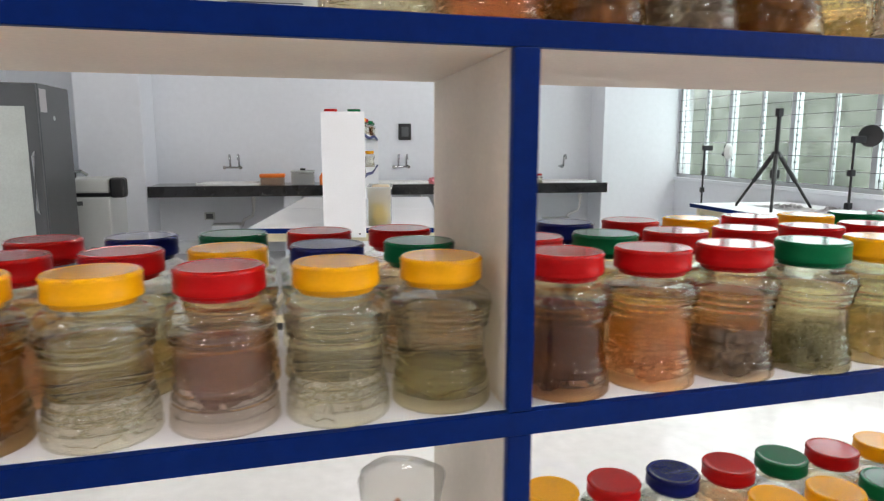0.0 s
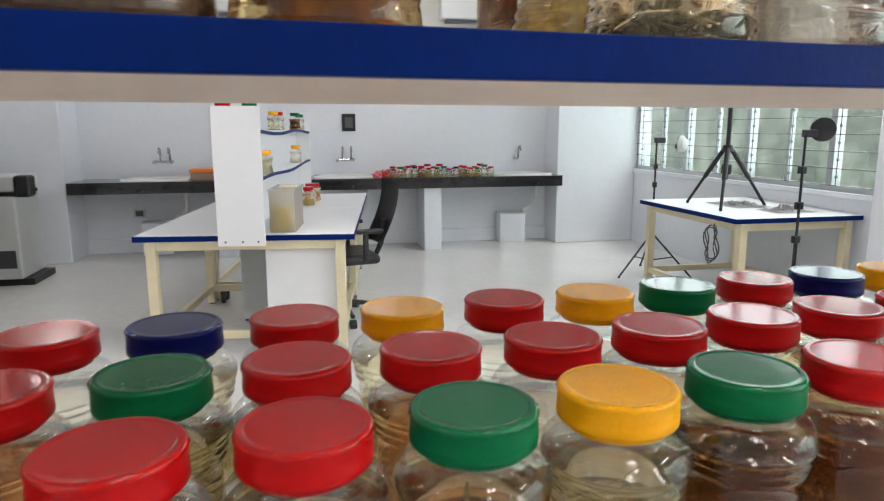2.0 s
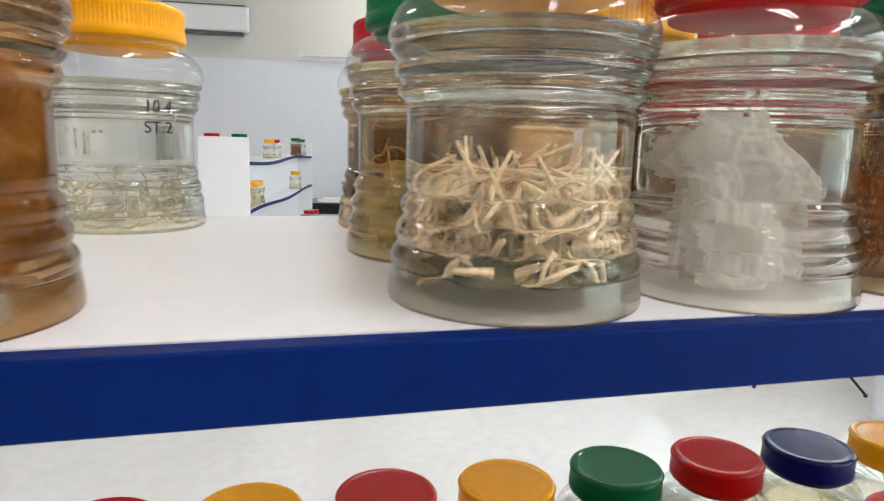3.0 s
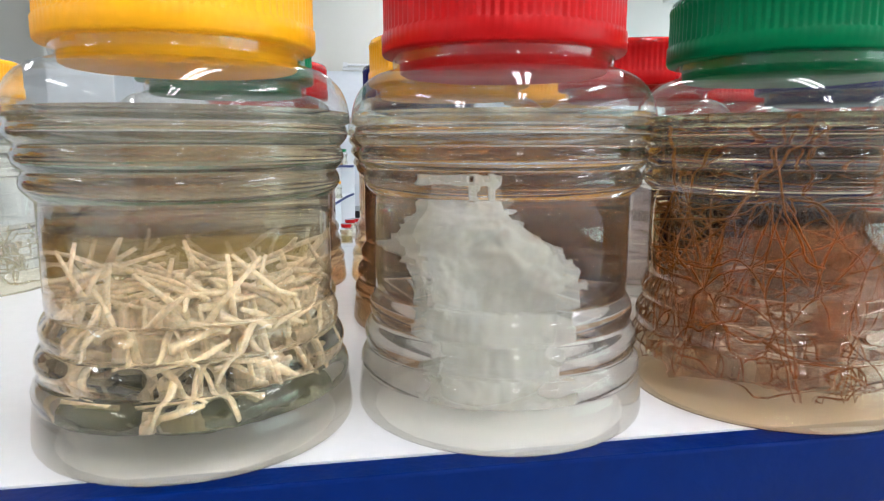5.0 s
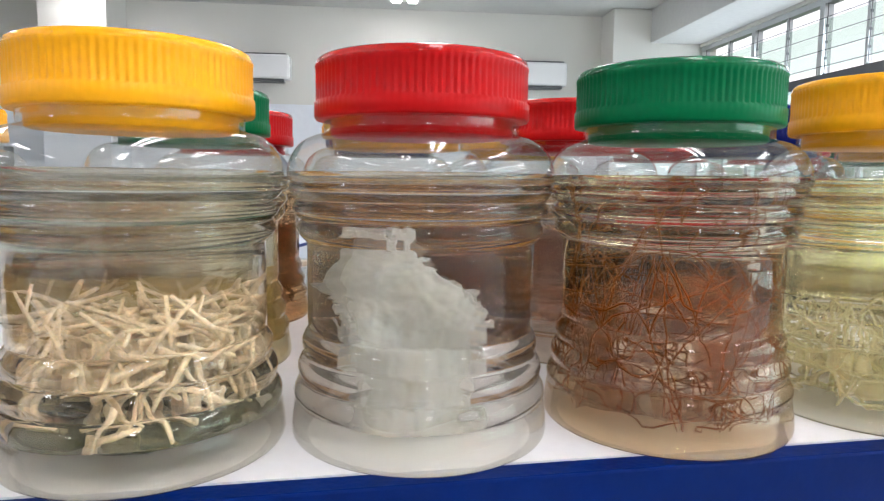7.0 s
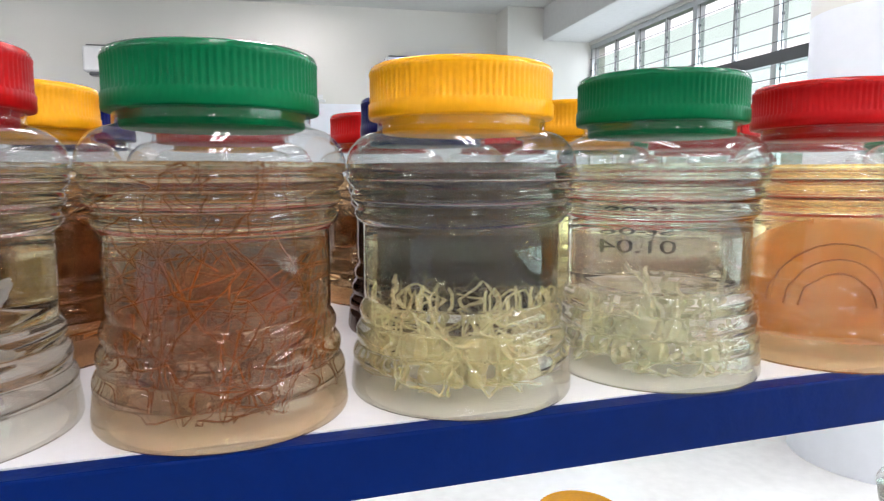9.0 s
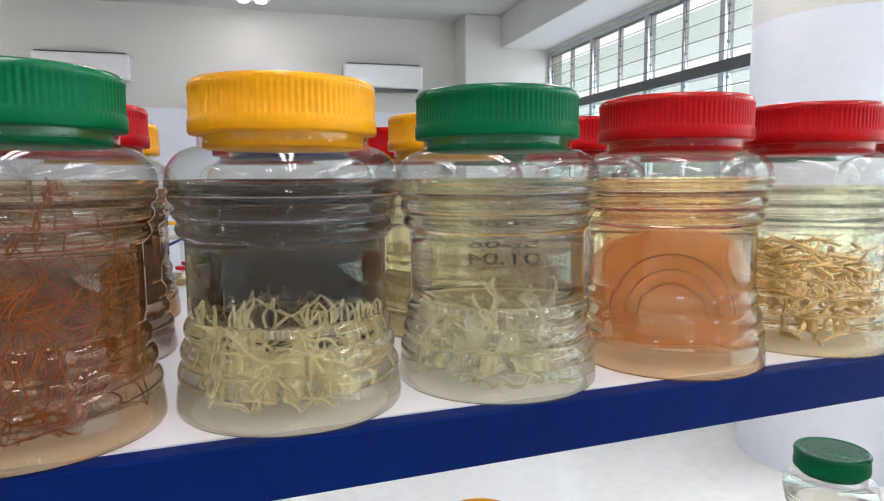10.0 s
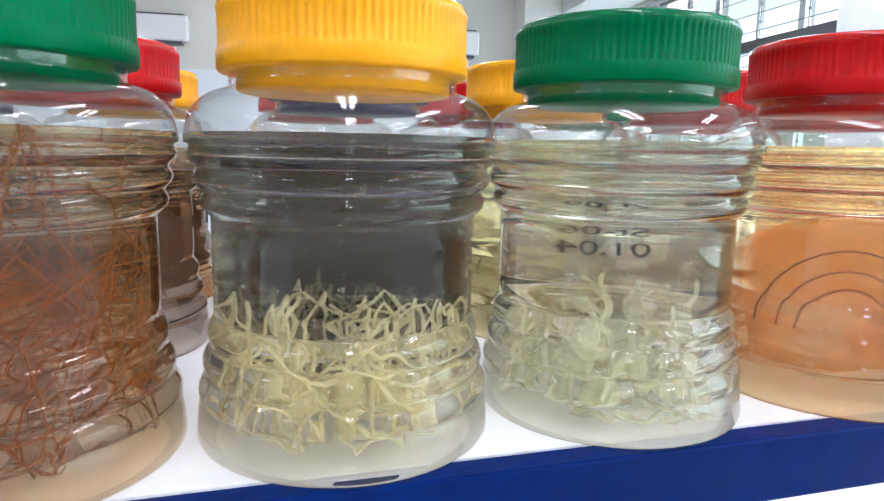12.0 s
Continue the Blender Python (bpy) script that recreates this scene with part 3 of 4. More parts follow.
# kinds of specimen: build, colour, liquid tint, liquid level, words
KINDS = {
    "sticks": (lambda: sticks(1, 350, 0.012, 0.062, 0.00130, 0.030), (0.78, 0.63, 0.42), (0.96, 0.93, 0.84), 0.120, "pale branching coral sticks"),
    "white": (lambda: ragged(2), (0.70, 0.69, 0.64), (0.97, 0.955, 0.88), 0.124, "a ragged whitish specimen"),
    "brown_thread": (lambda: threads(31, 18, 0.050, 0.104, 0.00055, 24, 0.008, 0.32, 4, threads(3, 90, 0.010, 0.074, 0.00040, 20, 0.008, 0.42)), (0.27, 0.095, 0.018), (0.97, 0.81, 0.56), 0.120, "tangled red-brown algae threads"),
    "pale_twig": (lambda: lumps(threads(4, 170, 0.009, 0.042, 0.0009, 9, 0.005, 0.9, 5), 4, [(x, y, z + 0.004, r) for x, y, z, r in scatter(41, 34, 0.026, 0.003, 0.0055)]), (0.86, 0.76, 0.46), (0.94, 0.92, 0.82), 0.120, "pale yellow curled twigs"),
    "green_twig": (lambda: lumps(threads(5, 170, 0.005, 0.046, 0.0014, 5, 0.004, 1.0, 5), 5, [(x, y, z + 0.003, r) for x, y, z, r in scatter(51, 60, 0.040, 0.0025, 0.005)]), (0.84, 0.81, 0.58), (0.96, 0.945, 0.85), 0.121, "pale green fleshy twigs"),
    "orange_leaf": (lambda: blade(6, 0.042, 0.004, 0.3), (0.66, 0.26, 0.040), (0.95, 0.80, 0.54), 0.118, "a broad orange leaf"),
    "straw": (lambda: sticks(7, 300, 0.004, 0.072, 0.0013, 0.02), (0.85, 0.62, 0.30), (0.93, 0.85, 0.66), 0.112, "straw-coloured fluffy growth"),
    "ochre": (lambda: clump(8, 0.003, 0.112, 0.047, 0.22, 70), (0.21, 0.095, 0.022), (0.76, 0.52, 0.25), 0.122, "a dense ochre-brown specimen"),
    "dark_brown": (lambda: threads(9, 90, 0.05, 0.096, 0.0007, 12, 0.007, 0.7, 4, clump(9, 0.004, 0.086, 0.042, 0.45, 55)), (0.20, 0.065, 0.015), (0.78, 0.50, 0.26), 0.112, "dark red-brown algae"),
    "rust": (lambda: threads(10, 80, 0.02, 0.09, 0.0006, 12, 0.007, 0.7, 4, clump(10, 0.004, 0.092, 0.043, 0.35, 50)), (0.74, 0.30, 0.06), (0.96, 0.71, 0.41), 0.118, "rust-orange algae"),
    "grey": (lambda: clump(11, 0.004, 0.052, 0.044, 0.7, 60), (0.22, 0.16, 0.12), (0.92, 0.74, 0.52), 0.114, "mottled grey specimen"),
    "moss": (lambda: threads(12, 380, 0.004, 0.046, 0.0008, 9, 0.006), (0.26, 0.25, 0.14), (0.92, 0.80, 0.52), 0.116, "grey-green mossy algae"),
    "beige": (lambda: threads(131, 60, 0.01, 0.06, 0.0008, 8, 0.006, 0.9, 4, clump(13, 0.004, 0.058, 0.043, 0.5, 60)), (0.62, 0.48, 0.20), (0.94, 0.86, 0.60), 0.116, "beige fleshy specimen"),
    "black": (lambda: clump(17, 0.004, 0.116, 0.049, 0.05, 60), (0.020, 0.009, 0.006), (0.16, 0.08, 0.06), 0.121, "blackish brown algae"),
    "clear": (lambda: threads(14, 50, 0.004, 0.035, 0.0009, 8, 0.006), (0.66, 0.62, 0.46), (0.96, 0.935, 0.81), 0.110, "thin pale strands"),
    "olive": (lambda: clump(15, 0.004, 0.052, 0.044, 0.35), (0.40, 0.34, 0.10), (0.91, 0.84, 0.60), 0.118, "olive-yellow specimen"),
    "band": (lambda: clump(16, 0.020, 0.082, 0.043, 0.3), (0.32, 0.17, 0.12), (0.93, 0.86, 0.77), 0.100, "purplish brown specimen"),
}
# how far the flesh can be seen through
SHEER = {"white": 0.42, "pale_twig": 0.62, "green_twig": 0.68, "orange_leaf": 0.40, "rust": 0.66, "beige": 0.60, "brown_thread": 0.30, "grey": 0.35, "olive": 0.66, "dark_brown": 0.40, "clear": 0.5, "band": 0.58}
# what lies under or between the main specimen: build, colour, sheer, name, words
EXTRA = {
    # the sticks get a dark olive layer low in the jar
    "sticks": (lambda: clump(61, 0.0095, 0.021, 0.045, 0.30, 70), (0.17, 0.17, 0.09), 0.45, "olive_layer", "dark olive layer under the sticks"),
    "brown_thread": (lambda: lumps(clump(62, 0.010, 0.066, 0.040, 0.55, 55), 62, [(x, y, z + 0.010, r) for x, y, z, r in scatter(63, 26, 0.060, 0.004, 0.009)]), (0.50, 0.18, 0.045), 0.78, "fine_growth", "hazy orange-brown fine growth"),
}
SPECIMENS = {}
EXTRAS = {}
WORDS = {"red": "bright red", "yellow": "golden yellow", "green": "bottle green", "blue": "navy blue"}
MASTERS = {}


def jar(x, y, z, color, kind, turn=0.0, group="specimen jars"):
    m = pose(x, y, z, 0, 0, turn)
    ribbed = z > 1.2
    if (color, kind, ribbed) in MASTERS:
        return copy_thing(MASTERS[(color, kind, ribbed)], m)
    build, col, tint, level, words = KINDS[kind]
    level = min(level, 0.118)
    if kind not in SPECIMENS:
        SPECIMENS[kind] = finish(build(), "specimen", spec_mat("specimen_" + kind, col, sheer=SHEER.get(kind, 0.0)), True)
    ob = thing("specimen_jar", m, f"clear ribbed jar with {WORDS[color]} lid holding {words}", "jar", group)
    # wall and fluid cast no shadow, which brightens the contents and the shelf below
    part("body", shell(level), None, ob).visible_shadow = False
    part("lid", LIDS[color, ribbed], None, ob, f"{WORDS[color]} {'ribbed' if ribbed else 'smooth'} screw lid", at=pose(0, 0, 0 if ribbed else 0.0045))
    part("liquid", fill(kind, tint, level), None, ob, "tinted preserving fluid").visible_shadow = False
    part("specimen", SPECIMENS[kind], None, ob, words)
    if kind in EXTRA:
        b2, c2, sh2, n2, w2 = EXTRA[kind]
        if kind not in EXTRAS:
            EXTRAS[kind] = finish(b2(), n2, spec_mat("growth_" + kind, c2, sheer=sh2), True)
        part(n2, EXTRAS[kind], None, ob, w2)
    MASTERS[(color, kind, ribbed)] = ob
    return ob


rnd = random.Random(5)


def jit(a):
    return rnd.uniform(-a, a)


# top shelf, front row
TOP = [(-0.142, "yellow", "clear"), (-0.021, "red", "rust"), (0.103, "green", "ochre"), (0.224, "red", "grey"), (0.345, "yellow", "ochre"),
       (0.5855, "yellow", "sticks"), (0.7052, "red", "white"), (0.8266, "green", "brown_thread"), (0.9471, "yellow", "pale_twig"),
       (1.0682, "green", "green_twig"), (1.1910, "red", "orange_leaf"), (1.312, "red", "straw"), (1.434, "red", "clear")]
row_jars = {}
for x, c, kd in TOP:
    row_jars[x] = jar(x, {"sticks": 0.0536, "white": 0.0532, "brown_thread": 0.0496, "orange_leaf": 0.0457}.get(kd, 0.0505), ZU, c, kd, {"white": 0, "sticks": 0, "orange_leaf": -38, "pale_twig": 0}.get(kd, rnd.uniform(0, 360)))
# top shelf, second and third rows
for x, c, kd in [(-0.14, "red", "olive"), (-0.02, "green", "rust"), (0.10, "red", "dark_brown"), (0.22, "yellow", "ochre"),
                 (0.372, "yellow", "clear"), (0.585, "green", "beige"), (0.706, "yellow", "dark_brown"), (0.828, "red", "band"), (0.966, "blue", "black"),
                 (1.088, "yellow", "olive"), (1.208, "red", "band"), (1.328, "red", "rust"), (1.448, "green", "clear")]:
    jar(x + jit(0.004), (0.340 if x == 0.372 else 0.190) + jit(0.004), ZU, c, kd, rnd.uniform(0, 360))
for x, c, kd in [(-0.02, "yellow", "beige"), (0.10, "red", "rust"), (0.588, "red", "dark_brown"), (0.71, "blue", "rust"), (0.83, "yellow", "dark_brown"),
                 (0.97, "red", "dark_brown"), (1.09, "red", "band"), (1.19, "green", "olive"), (1.31, "red", "clear")]:
    jar(x + jit(0.004), 0.325 + jit(0.004), ZU, c, kd, rnd.uniform(0, 360))

# middle shelf, right bay
FRONT = ["red dark_brown", "red rust", "red grey", "green moss", "yellow beige", "green dark_brown", "red dark_brown", "green olive", "red rust"]
MID = ["red rust", "green olive", "red beige", "red rust", "red clear", "red olive", "red beige", "red rust", "red grey"]
BACK = ["red clear", "blue beige", "red rust", "yellow beige", "red clear", "yellow clear", "green clear", "red clear", "blue beige", "yellow clear"]
for i, s in enumerate(FRONT):
    jar(0.0791 + 0.1213 * i, 0.056 + jit(0.003), ZM, *s.split(), rnd.uniform(0, 360))
for i, s in enumerate(MID):
    jar(0.0870 + 0.1208 * i + jit(0.002), 0.194 + jit(0.005), ZM, *s.split(), rnd.uniform(0, 360))
for i, s in enumerate(BACK):
    jar(0.0935 + 0.1213 * i + jit(0.002), 0.337 + jit(0.004), ZM, *s.split(), rnd.uniform(0, 360))
jar(1.71, 0.33, ZM, "green", "clear")
# middle shelf, left bay
for i, (a, b, c) in enumerate([("yellow olive", "green clear", "red rust"), ("yellow clear", "blue olive", "red clear"), ("red band", "yellow rust", "green beige"),
                               ("yellow clear", "red beige", "blue clear"), ("yellow ochre", "red rust", "red beige"), ("red rust", "yellow beige", "green clear")]):
    x = -0.0734 - 0.1215 * i
    jar(x, 0.062 + jit(0.004), ZM, *a.split(), rnd.uniform(0, 360))
    jar(x + 0.004, 0.190 + jit(0.004), ZM, *b.split(), rnd.uniform(0, 360))
    jar(x + 0.006, 0.325 + jit(0.004), ZM, *c.split(), rnd.uniform(0, 360))
# lower shelf
for i, s in enumerate(["yellow clear", "red beige", "blue clear", "red rust", "green clear", "red beige", "yellow clear", "red rust", "green beige"]):
    jar(0.200 + 0.1213 * i, 0.325, ZL, *s.split(), rnd.uniform(0, 360))
for i, s in enumerate(["yellow clear", "yellow beige", "green rust", "red clear"]):
    jar(0.560 + 0.1213 * i, 0.195, ZL, *s.split(), rnd.uniform(0, 360))
for i, s in enumerate(["red beige", "red clear"]):
    jar(-0.33 - 0.13 * i, 0.325, ZL, *s.split())

# a jar wrapped in a clear bag on the lower shelf
bag = thing("wrapped_jar", pose(-0.095, 0.20, ZL), "jar of orange matter wrapped in a crumpled clear bag", "jar")
bm = lathe(bmesh.new(), [(0.045, 0.001), (0.055, 0.02), (0.056, 0.15), (0.050, 0.20), (0.055, 0.26), (0.062, 0.30), (0.03, 0.305), (0.001, 0.306)], 40, cap0=True, cap1=True)
for v in bm.verts:
    w = noise.noise(v.co * 38)
    v.co.x, v.co.y = v.co.x * (1 + 0.10 * w), v.co.y * (1 + 0.10 * w)
part("bag", bm, clear_sheet("crumpled_film", (0.93, 0.92, 0.90), 1.5, haze=0.20, rough=0.12), bag, smooth=True)
part("content", clump(21, 0.006, 0.24, 0.040, 0.5, 30), spec_mat("orange_matter", (0.45, 0.14, 0.03)), bag, smooth=True)

# paper label on the ochre jar of the top shelf
lab = thing("jar_label", row_jars[0.345].matrix_basis.copy() @ pose(0, 0, 0, 0, 0, -row_jars[0.345].matrix_basis.to_euler().z * 180 / math.pi), "white paper label with handwriting on a jar", "label")
bm, grid = bmesh.new(), []
for i in range(15):
    a = radians(-126 + 84 * i / 14)
    grid.append([bm.verts.new(((0.0532 + max(0, zz - 0.1) * 0.55) * math.cos(a), (0.0532 + max(0, zz - 0.1) * 0.55) * math.sin(a), zz)) for zz in (0.046, 0.104)])
for a, b in zip(grid, grid[1:]):
    bm.faces.new((a[0], b[0], b[1], a[1]))
part("paper", bm, material("label_paper", (0.37, 0.36, 0.37), 0.8, vary=0.03, scale=20), lab, smooth=True)
bm = bmesh.new()
for a0, a1 in ((-112, -102), (-98, -90), (-86, -80), (-74, -62)):
    q = []
    for a in (a0 + (a1 - a0) * f / 4 for f in range(5)):
        q.append([bm.verts.new((0.0538 * math.cos(radians(a)), 0.0538 * math.sin(radians(a)), 0.078 + d)) for d in (0, 0.009)])
    for a, b in zip(q, q[1:]):
        bm.faces.new((a[0], b[0], b[1], a[1]))
part("handwriting", bm, M_INK, lab)


def marker(jar_ob, lines, angle, radius, z, size):
    """Handwriting in black marker on a jar's wall, read from outside at that angle."""
    base = Matrix.Translation(jar_ob.matrix_basis.translation)
    for i, text in enumerate(lines):
        cu = bpy.data.curves.new("writing", "FONT")
        cu.body, cu.size, cu.align_x, cu.extrude = text, size, "CENTER", 0.0002
        cu.materials.append(M_INK)
        ob = tagged(new("marker_writing", cu), "black marker writing on a clear jar", "writing", "jar writing")
        a = radians(angle)
        ob.matrix_world = base @ Matrix.Translation((radius * math.cos(a), radius * math.sin(a), z - i * size * 1.25)) @ pose(0, 0, 0, 90, 0, angle + 90)


for i, rr in enumerate((0.019, 0.026, 0.034)):
    pts = []
    for j in range(19):
        t = math.pi * j / 18
        x, z = rr * math.cos(t), 0.034 + rr * 1.15 * math.sin(t)
        pts.append((x, -math.sqrt(max(0, 0.0435 ** 2 - x * x)), z))
    part("growth_ring", tube(bmesh.new(), pts, 0.0005, 5), M_RING, row_jars[1.1910], "dark ring on the leaf", True)
marker(row_jars[0.345], ["ST-02"], -86, 0.0545, 0.0555, 0.014)
marker(row_jars[1.0682], ["St-06", "01.04"], 62, 0.0492, 0.0795, 0.0125)
class Spot:
    pass


spot = Spot()
spot.matrix_basis = pose(0.372, 0.340, ZU)
marker(spot, ["10.4", "ST.2"], -58, 0.0528, 0.088, 0.012)
marker(row_jars[1.312], ["St-06"], 100, 0.0518, 0.080, 0.010)

# ---------------------------------------------------------------- tables
TAB = ROOM @ pose(-0.045, 3.70, 0, 0, 0, -7)


def lab_table(m, x0, x1, y0, y1, group):
    ob = thing("work_table", m, "white topped table with blue edge and cream steel frame", "table", group)
    top = part("tabletop", boxes(((x0, y0, 0.712), (x1, y1, 0.75)), bev=0.003), M_BOARD, ob)
    part("edge_band", boxes(((x0 - 0.004, y0 - 0.004, 0.714), (x1 + 0.004, y0 - 0.0002, 0.747)), ((x0 - 0.004, y1 + 0.0002, 0.714), (x1 + 0.004, y1 + 0.004, 0.747)),
                            ((x0 - 0.004, y0, 0.714), (x0 - 0.0002, y1, 0.747)), ((x1 + 0.0002, y0, 0.714), (x1 + 0.004, y1, 0.747))), M_BLUE, top, "blue edge band")
    a, b, c, d = x0 + 0.085, x1 - 0.085, y0 + 0.05, y1 - 0.05
    for x in (a, b):
        for y in (c, d):
            part("leg", boxes(((x - 0.03, y - 0.03, 0.012), (x + 0.03, y + 0.03, 0.712)), bev=0.004), M_CREAM, ob)
            part("foot", rod(bmesh.new(), (x, y, 0), (x, y, 0.012), 0.022), M_BLACK, ob)
    for y in (c, d):
        part("rail", boxes(((a + 0.031, y - 0.02, 0.10), (b - 0.031, y + 0.02, 0.15)), bev=0.003), M_CREAM, ob)
        part("apron", boxes(((a + 0.031, y - 0.02, 0.655), (b - 0.031, y + 0.02, 0.711)), bev=0.003), M_CREAM, ob)
    for x in (a, b):
        part("rail", boxes(((x - 0.02, c + 0.031, 0.10), (x + 0.02, d - 0.031, 0.15)), bev=0.003), M_CREAM, ob)
        part("apron", boxes(((x - 0.02, c + 0.031, 0.655), (x + 0.02, d - 0.031, 0.711)), bev=0.003), M_CREAM, ob)
    return ob, (a, b, c, d)


for y0, y1 in ((0.0, 1.35), (1.365, 2.60)):
    ob, (a, b, c, d) = lab_table(TAB, -0.645, 0.645, y0, y1, "tables in the room's middle")
    for x in (a + 0.09, b - 0.09):
        for y in (c, d):
            w = bmesh.new()
            rod(w, (x - 0.012, y, 0.035), (x + 0.012, y, 0.035), 0.035, seg=20)
            box(w, (x - 0.02, y - 0.015, 0.060), (x + 0.02, y + 0.015, 0.100))
            part("castor", w, M_BLACK, ob)

case = thing("table_shelf", TAB @ pose(0, 0, 0), "white double shelf rack standing on the table", "shelf rack")
part("end_panel", boxes(((-0.145, -0.045, 0.69), (0.13, -0.027, 1.50)), bev=0.002), M_BOARD, case)
part("end_panel", boxes(((-0.145, 2.40, 0.752), (0.13, 2.418, 1.45)), bev=0.002), M_BOARD, case)
part("back_panel", boxes(((-0.012, -0.026, 0.752), (0.004, 2.399, 1.36))), M_BOARD, case)
for z in (1.07, 1.345):
    sh = part("shelf", boxes(((-0.14, -0.026, z), (0.125, 2.399, z + 0.018))), M_BOARD, case)
    w, rows2 = bmesh.new(), []
    for i in range(41):
        y = -0.026 + 2.425 * i / 40
        dz = 0.011 * math.sin(i * 0.20 + 30 * z)
        rows2.append([w.verts.new((0.1258 + o, y, z + dz + h)) for o, h in ((0, -0.004), (0.003, -0.004), (0.003, 0.017), (0, 0.017))])
    for a, b in zip(rows2, rows2[1:]):
        for j in range(4):
            w.faces.new((a[j], a[(j + 1) % 4], b[(j + 1) % 4], b[j]))
    part("edge_trim", w, M_BLUE, sh, "wavy blue edge strip")
for x in (-0.10, 0.0, 0.09):
    part("screw", rod(bmesh.new(), (x, -0.050, 0.715), (x, -0.044, 0.715), 0.006), M_GREY, case)


def small_jar(m, c, kd, scale=0.75):
    jb = jar(0, 0, 0, c, kd, 0, "small jars")
    jb.matrix_basis = m @ Matrix.Scale(scale, 4)
    return tagged(jb, group="small jars")


for x, y, z, c, kd, sc in [(-0.09, 0.03, 1.364, "red", "clear", 0.9), (0.06, 0.04, 1.364, "green", "clear", 0.9), (0.06, 0.85, 1.364, "yellow", "clear", 0.75), (0.07, 1.00, 1.364, "red", "clear", 0.75),
                           (0.06, 1.95, 1.364, "green", "dark_brown", 0.85), (0.07, 2.15, 1.364, "green", "clear", 0.8),
                           (0.06, 0.14, 1.089, "yellow", "clear", 0.85), (0.07, 0.30, 1.089, "yellow", "clear", 0.85), (0.06, 0.46, 1.089, "yellow", "beige", 0.85), (0.07, 1.85, 1.089, "yellow", "clear", 0.85),
                           (0.20, 1.55, 0.751, "red", "beige", 0.9), (0.19, 1.80, 0.751, "red", "clear", 0.95), (0.21, 1.95, 0.751, "red", "rust", 0.9)]:
    small_jar(TAB @ pose(x, y, z), c, kd, sc)

M_BIN = clear_sheet("milky_plastic", (0.93, 0.88, 0.85), 1.45, haze=0.9, rough=0.2)
bn = thing("plastic_bin", TAB @ pose(0.215, 0.27, 0.7505), "milky plastic bin with coloured things on the table", "bin")
w = bmesh.new()
for a, b in (((-0.075, -0.20, 0), (0.075, 0.20, 0.004)), ((-0.075, -0.20, 0.004), (-0.071, 0.20, 0.25)), ((0.071, -0.20, 0.004), (0.075, 0.20, 0.25)), ((-0.071, -0.20, 0.004), (0.071, -0.196, 0.25)), ((-0.071, 0.196, 0.004), (0.071, 0.20, 0.25))):
    box(w, a, b)
part("tub", w, M_BIN, bn)
part("rim", boxes(((-0.085, -0.21, 0.25), (-0.070, 0.21, 0.262)), ((0.070, -0.21, 0.25), (0.085, 0.21, 0.262)), ((-0.07, -0.21, 0.25), (0.07, -0.195, 0.262)), ((-0.07, 0.195, 0.25), (0.07, 0.21, 0.262)), bev=0.002), M_BIN, bn)
for i, (c, col) in enumerate((("yellow", (0.80, 0.55, 0.12)), ("pink", (0.75, 0.35, 0.30)), ("cream", (0.80, 0.68, 0.50)))):
    part("packet", boxes(((-0.062, -0.18 + i * 0.12, 0.005 + 0.05 * (i == 2)), (0.062, -0.08 + i * 0.12, 0.16 + 0.05 * i)), bev=0.012), material("packet_" + c, col, 0.5), bn)

cab = thing("side_cabinet", TAB @ pose(0, 0, 0), "white panelled cabinet under the table", "cabinet")
part("front_panel", boxes(((0.10, 0.09, 0.152), (0.53, 0.108, 0.65)), bev=0.003), M_BOARD, cab)
part("body", boxes(((0.11, 0.109, 0.152), (0.525, 0.60, 0.65)), bev=0.003), M_LGREY, cab)
part("foot_block", boxes(((0.15, 0.12, 0), (0.2, 0.58, 0.151)), ((0.44, 0.12, 0), (0.49, 0.58, 0.151))), M_BLACK, cab)
cab = thing("grey_cabinet", TAB @ pose(0, 0, 0), "plain grey cabinet standing under the table", "cabinet")
part("body", boxes(((-0.20, 0.75, 0.02), (0.09, 1.20, 0.65)), bev=0.004), M_LGREY, cab)
part("plinth", boxes(((-0.19, 0.76, 0), (0.08, 1.19, 0.0195))), M_BLACK, cab)

# ---------------------------------------------------------------- office chair
ch = thing("office_chair", ROOM @ pose(0.55, 4.42, 0, 0, 0, 190), "black mesh-backed swivel office chair", "chair")
w = boxes(((-0.24, -0.24, 0.43), (0.24, 0.24, 0.50)), bev=0.03)
part("seat", w, M_BLACK, ch)
w, grid = bmesh.new(), []
for i in range(11):
    zz = 0.55 + 0.045 * i
    grid.append([w.verts.new((-0.24 - 0.05 * math.sin(i / 10 * 2.6) - 0.012 * i + 0.04 * (1 - (j / 4 - 1) ** 2) * -1, (j / 4 - 1) * 0.21, zz)) for j in range(9)])
for a, b in zip(grid, grid[1:]):
    for j in range(8):
        w.faces.new((a[j], a[j + 1], b[j + 1], b[j]))
bmesh.ops.solidify(w, geom=w.faces[:], thickness=0.025)
part("backrest", w, M_BLACK, ch, smooth=True)
part("back_bar", tube(bmesh.new(), [(-0.10, 0, 0.44), (-0.26, 0, 0.44), (-0.31, 0, 0.55), (-0.33, 0, 0.72)], 0.022, 8), M_BLACK, ch)
for sy in (-1, 1):
    part("armrest", boxes(((-0.24, sy * 0.27 - 0.03, 0.66), (-0.05, sy * 0.27 + 0.03, 0.69)), ((-0.14, sy * 0.27 - 0.012, 0.46), (-0.10, sy * 0.27 + 0.012, 0.66)), bev=0.01), M_BLACK, ch)
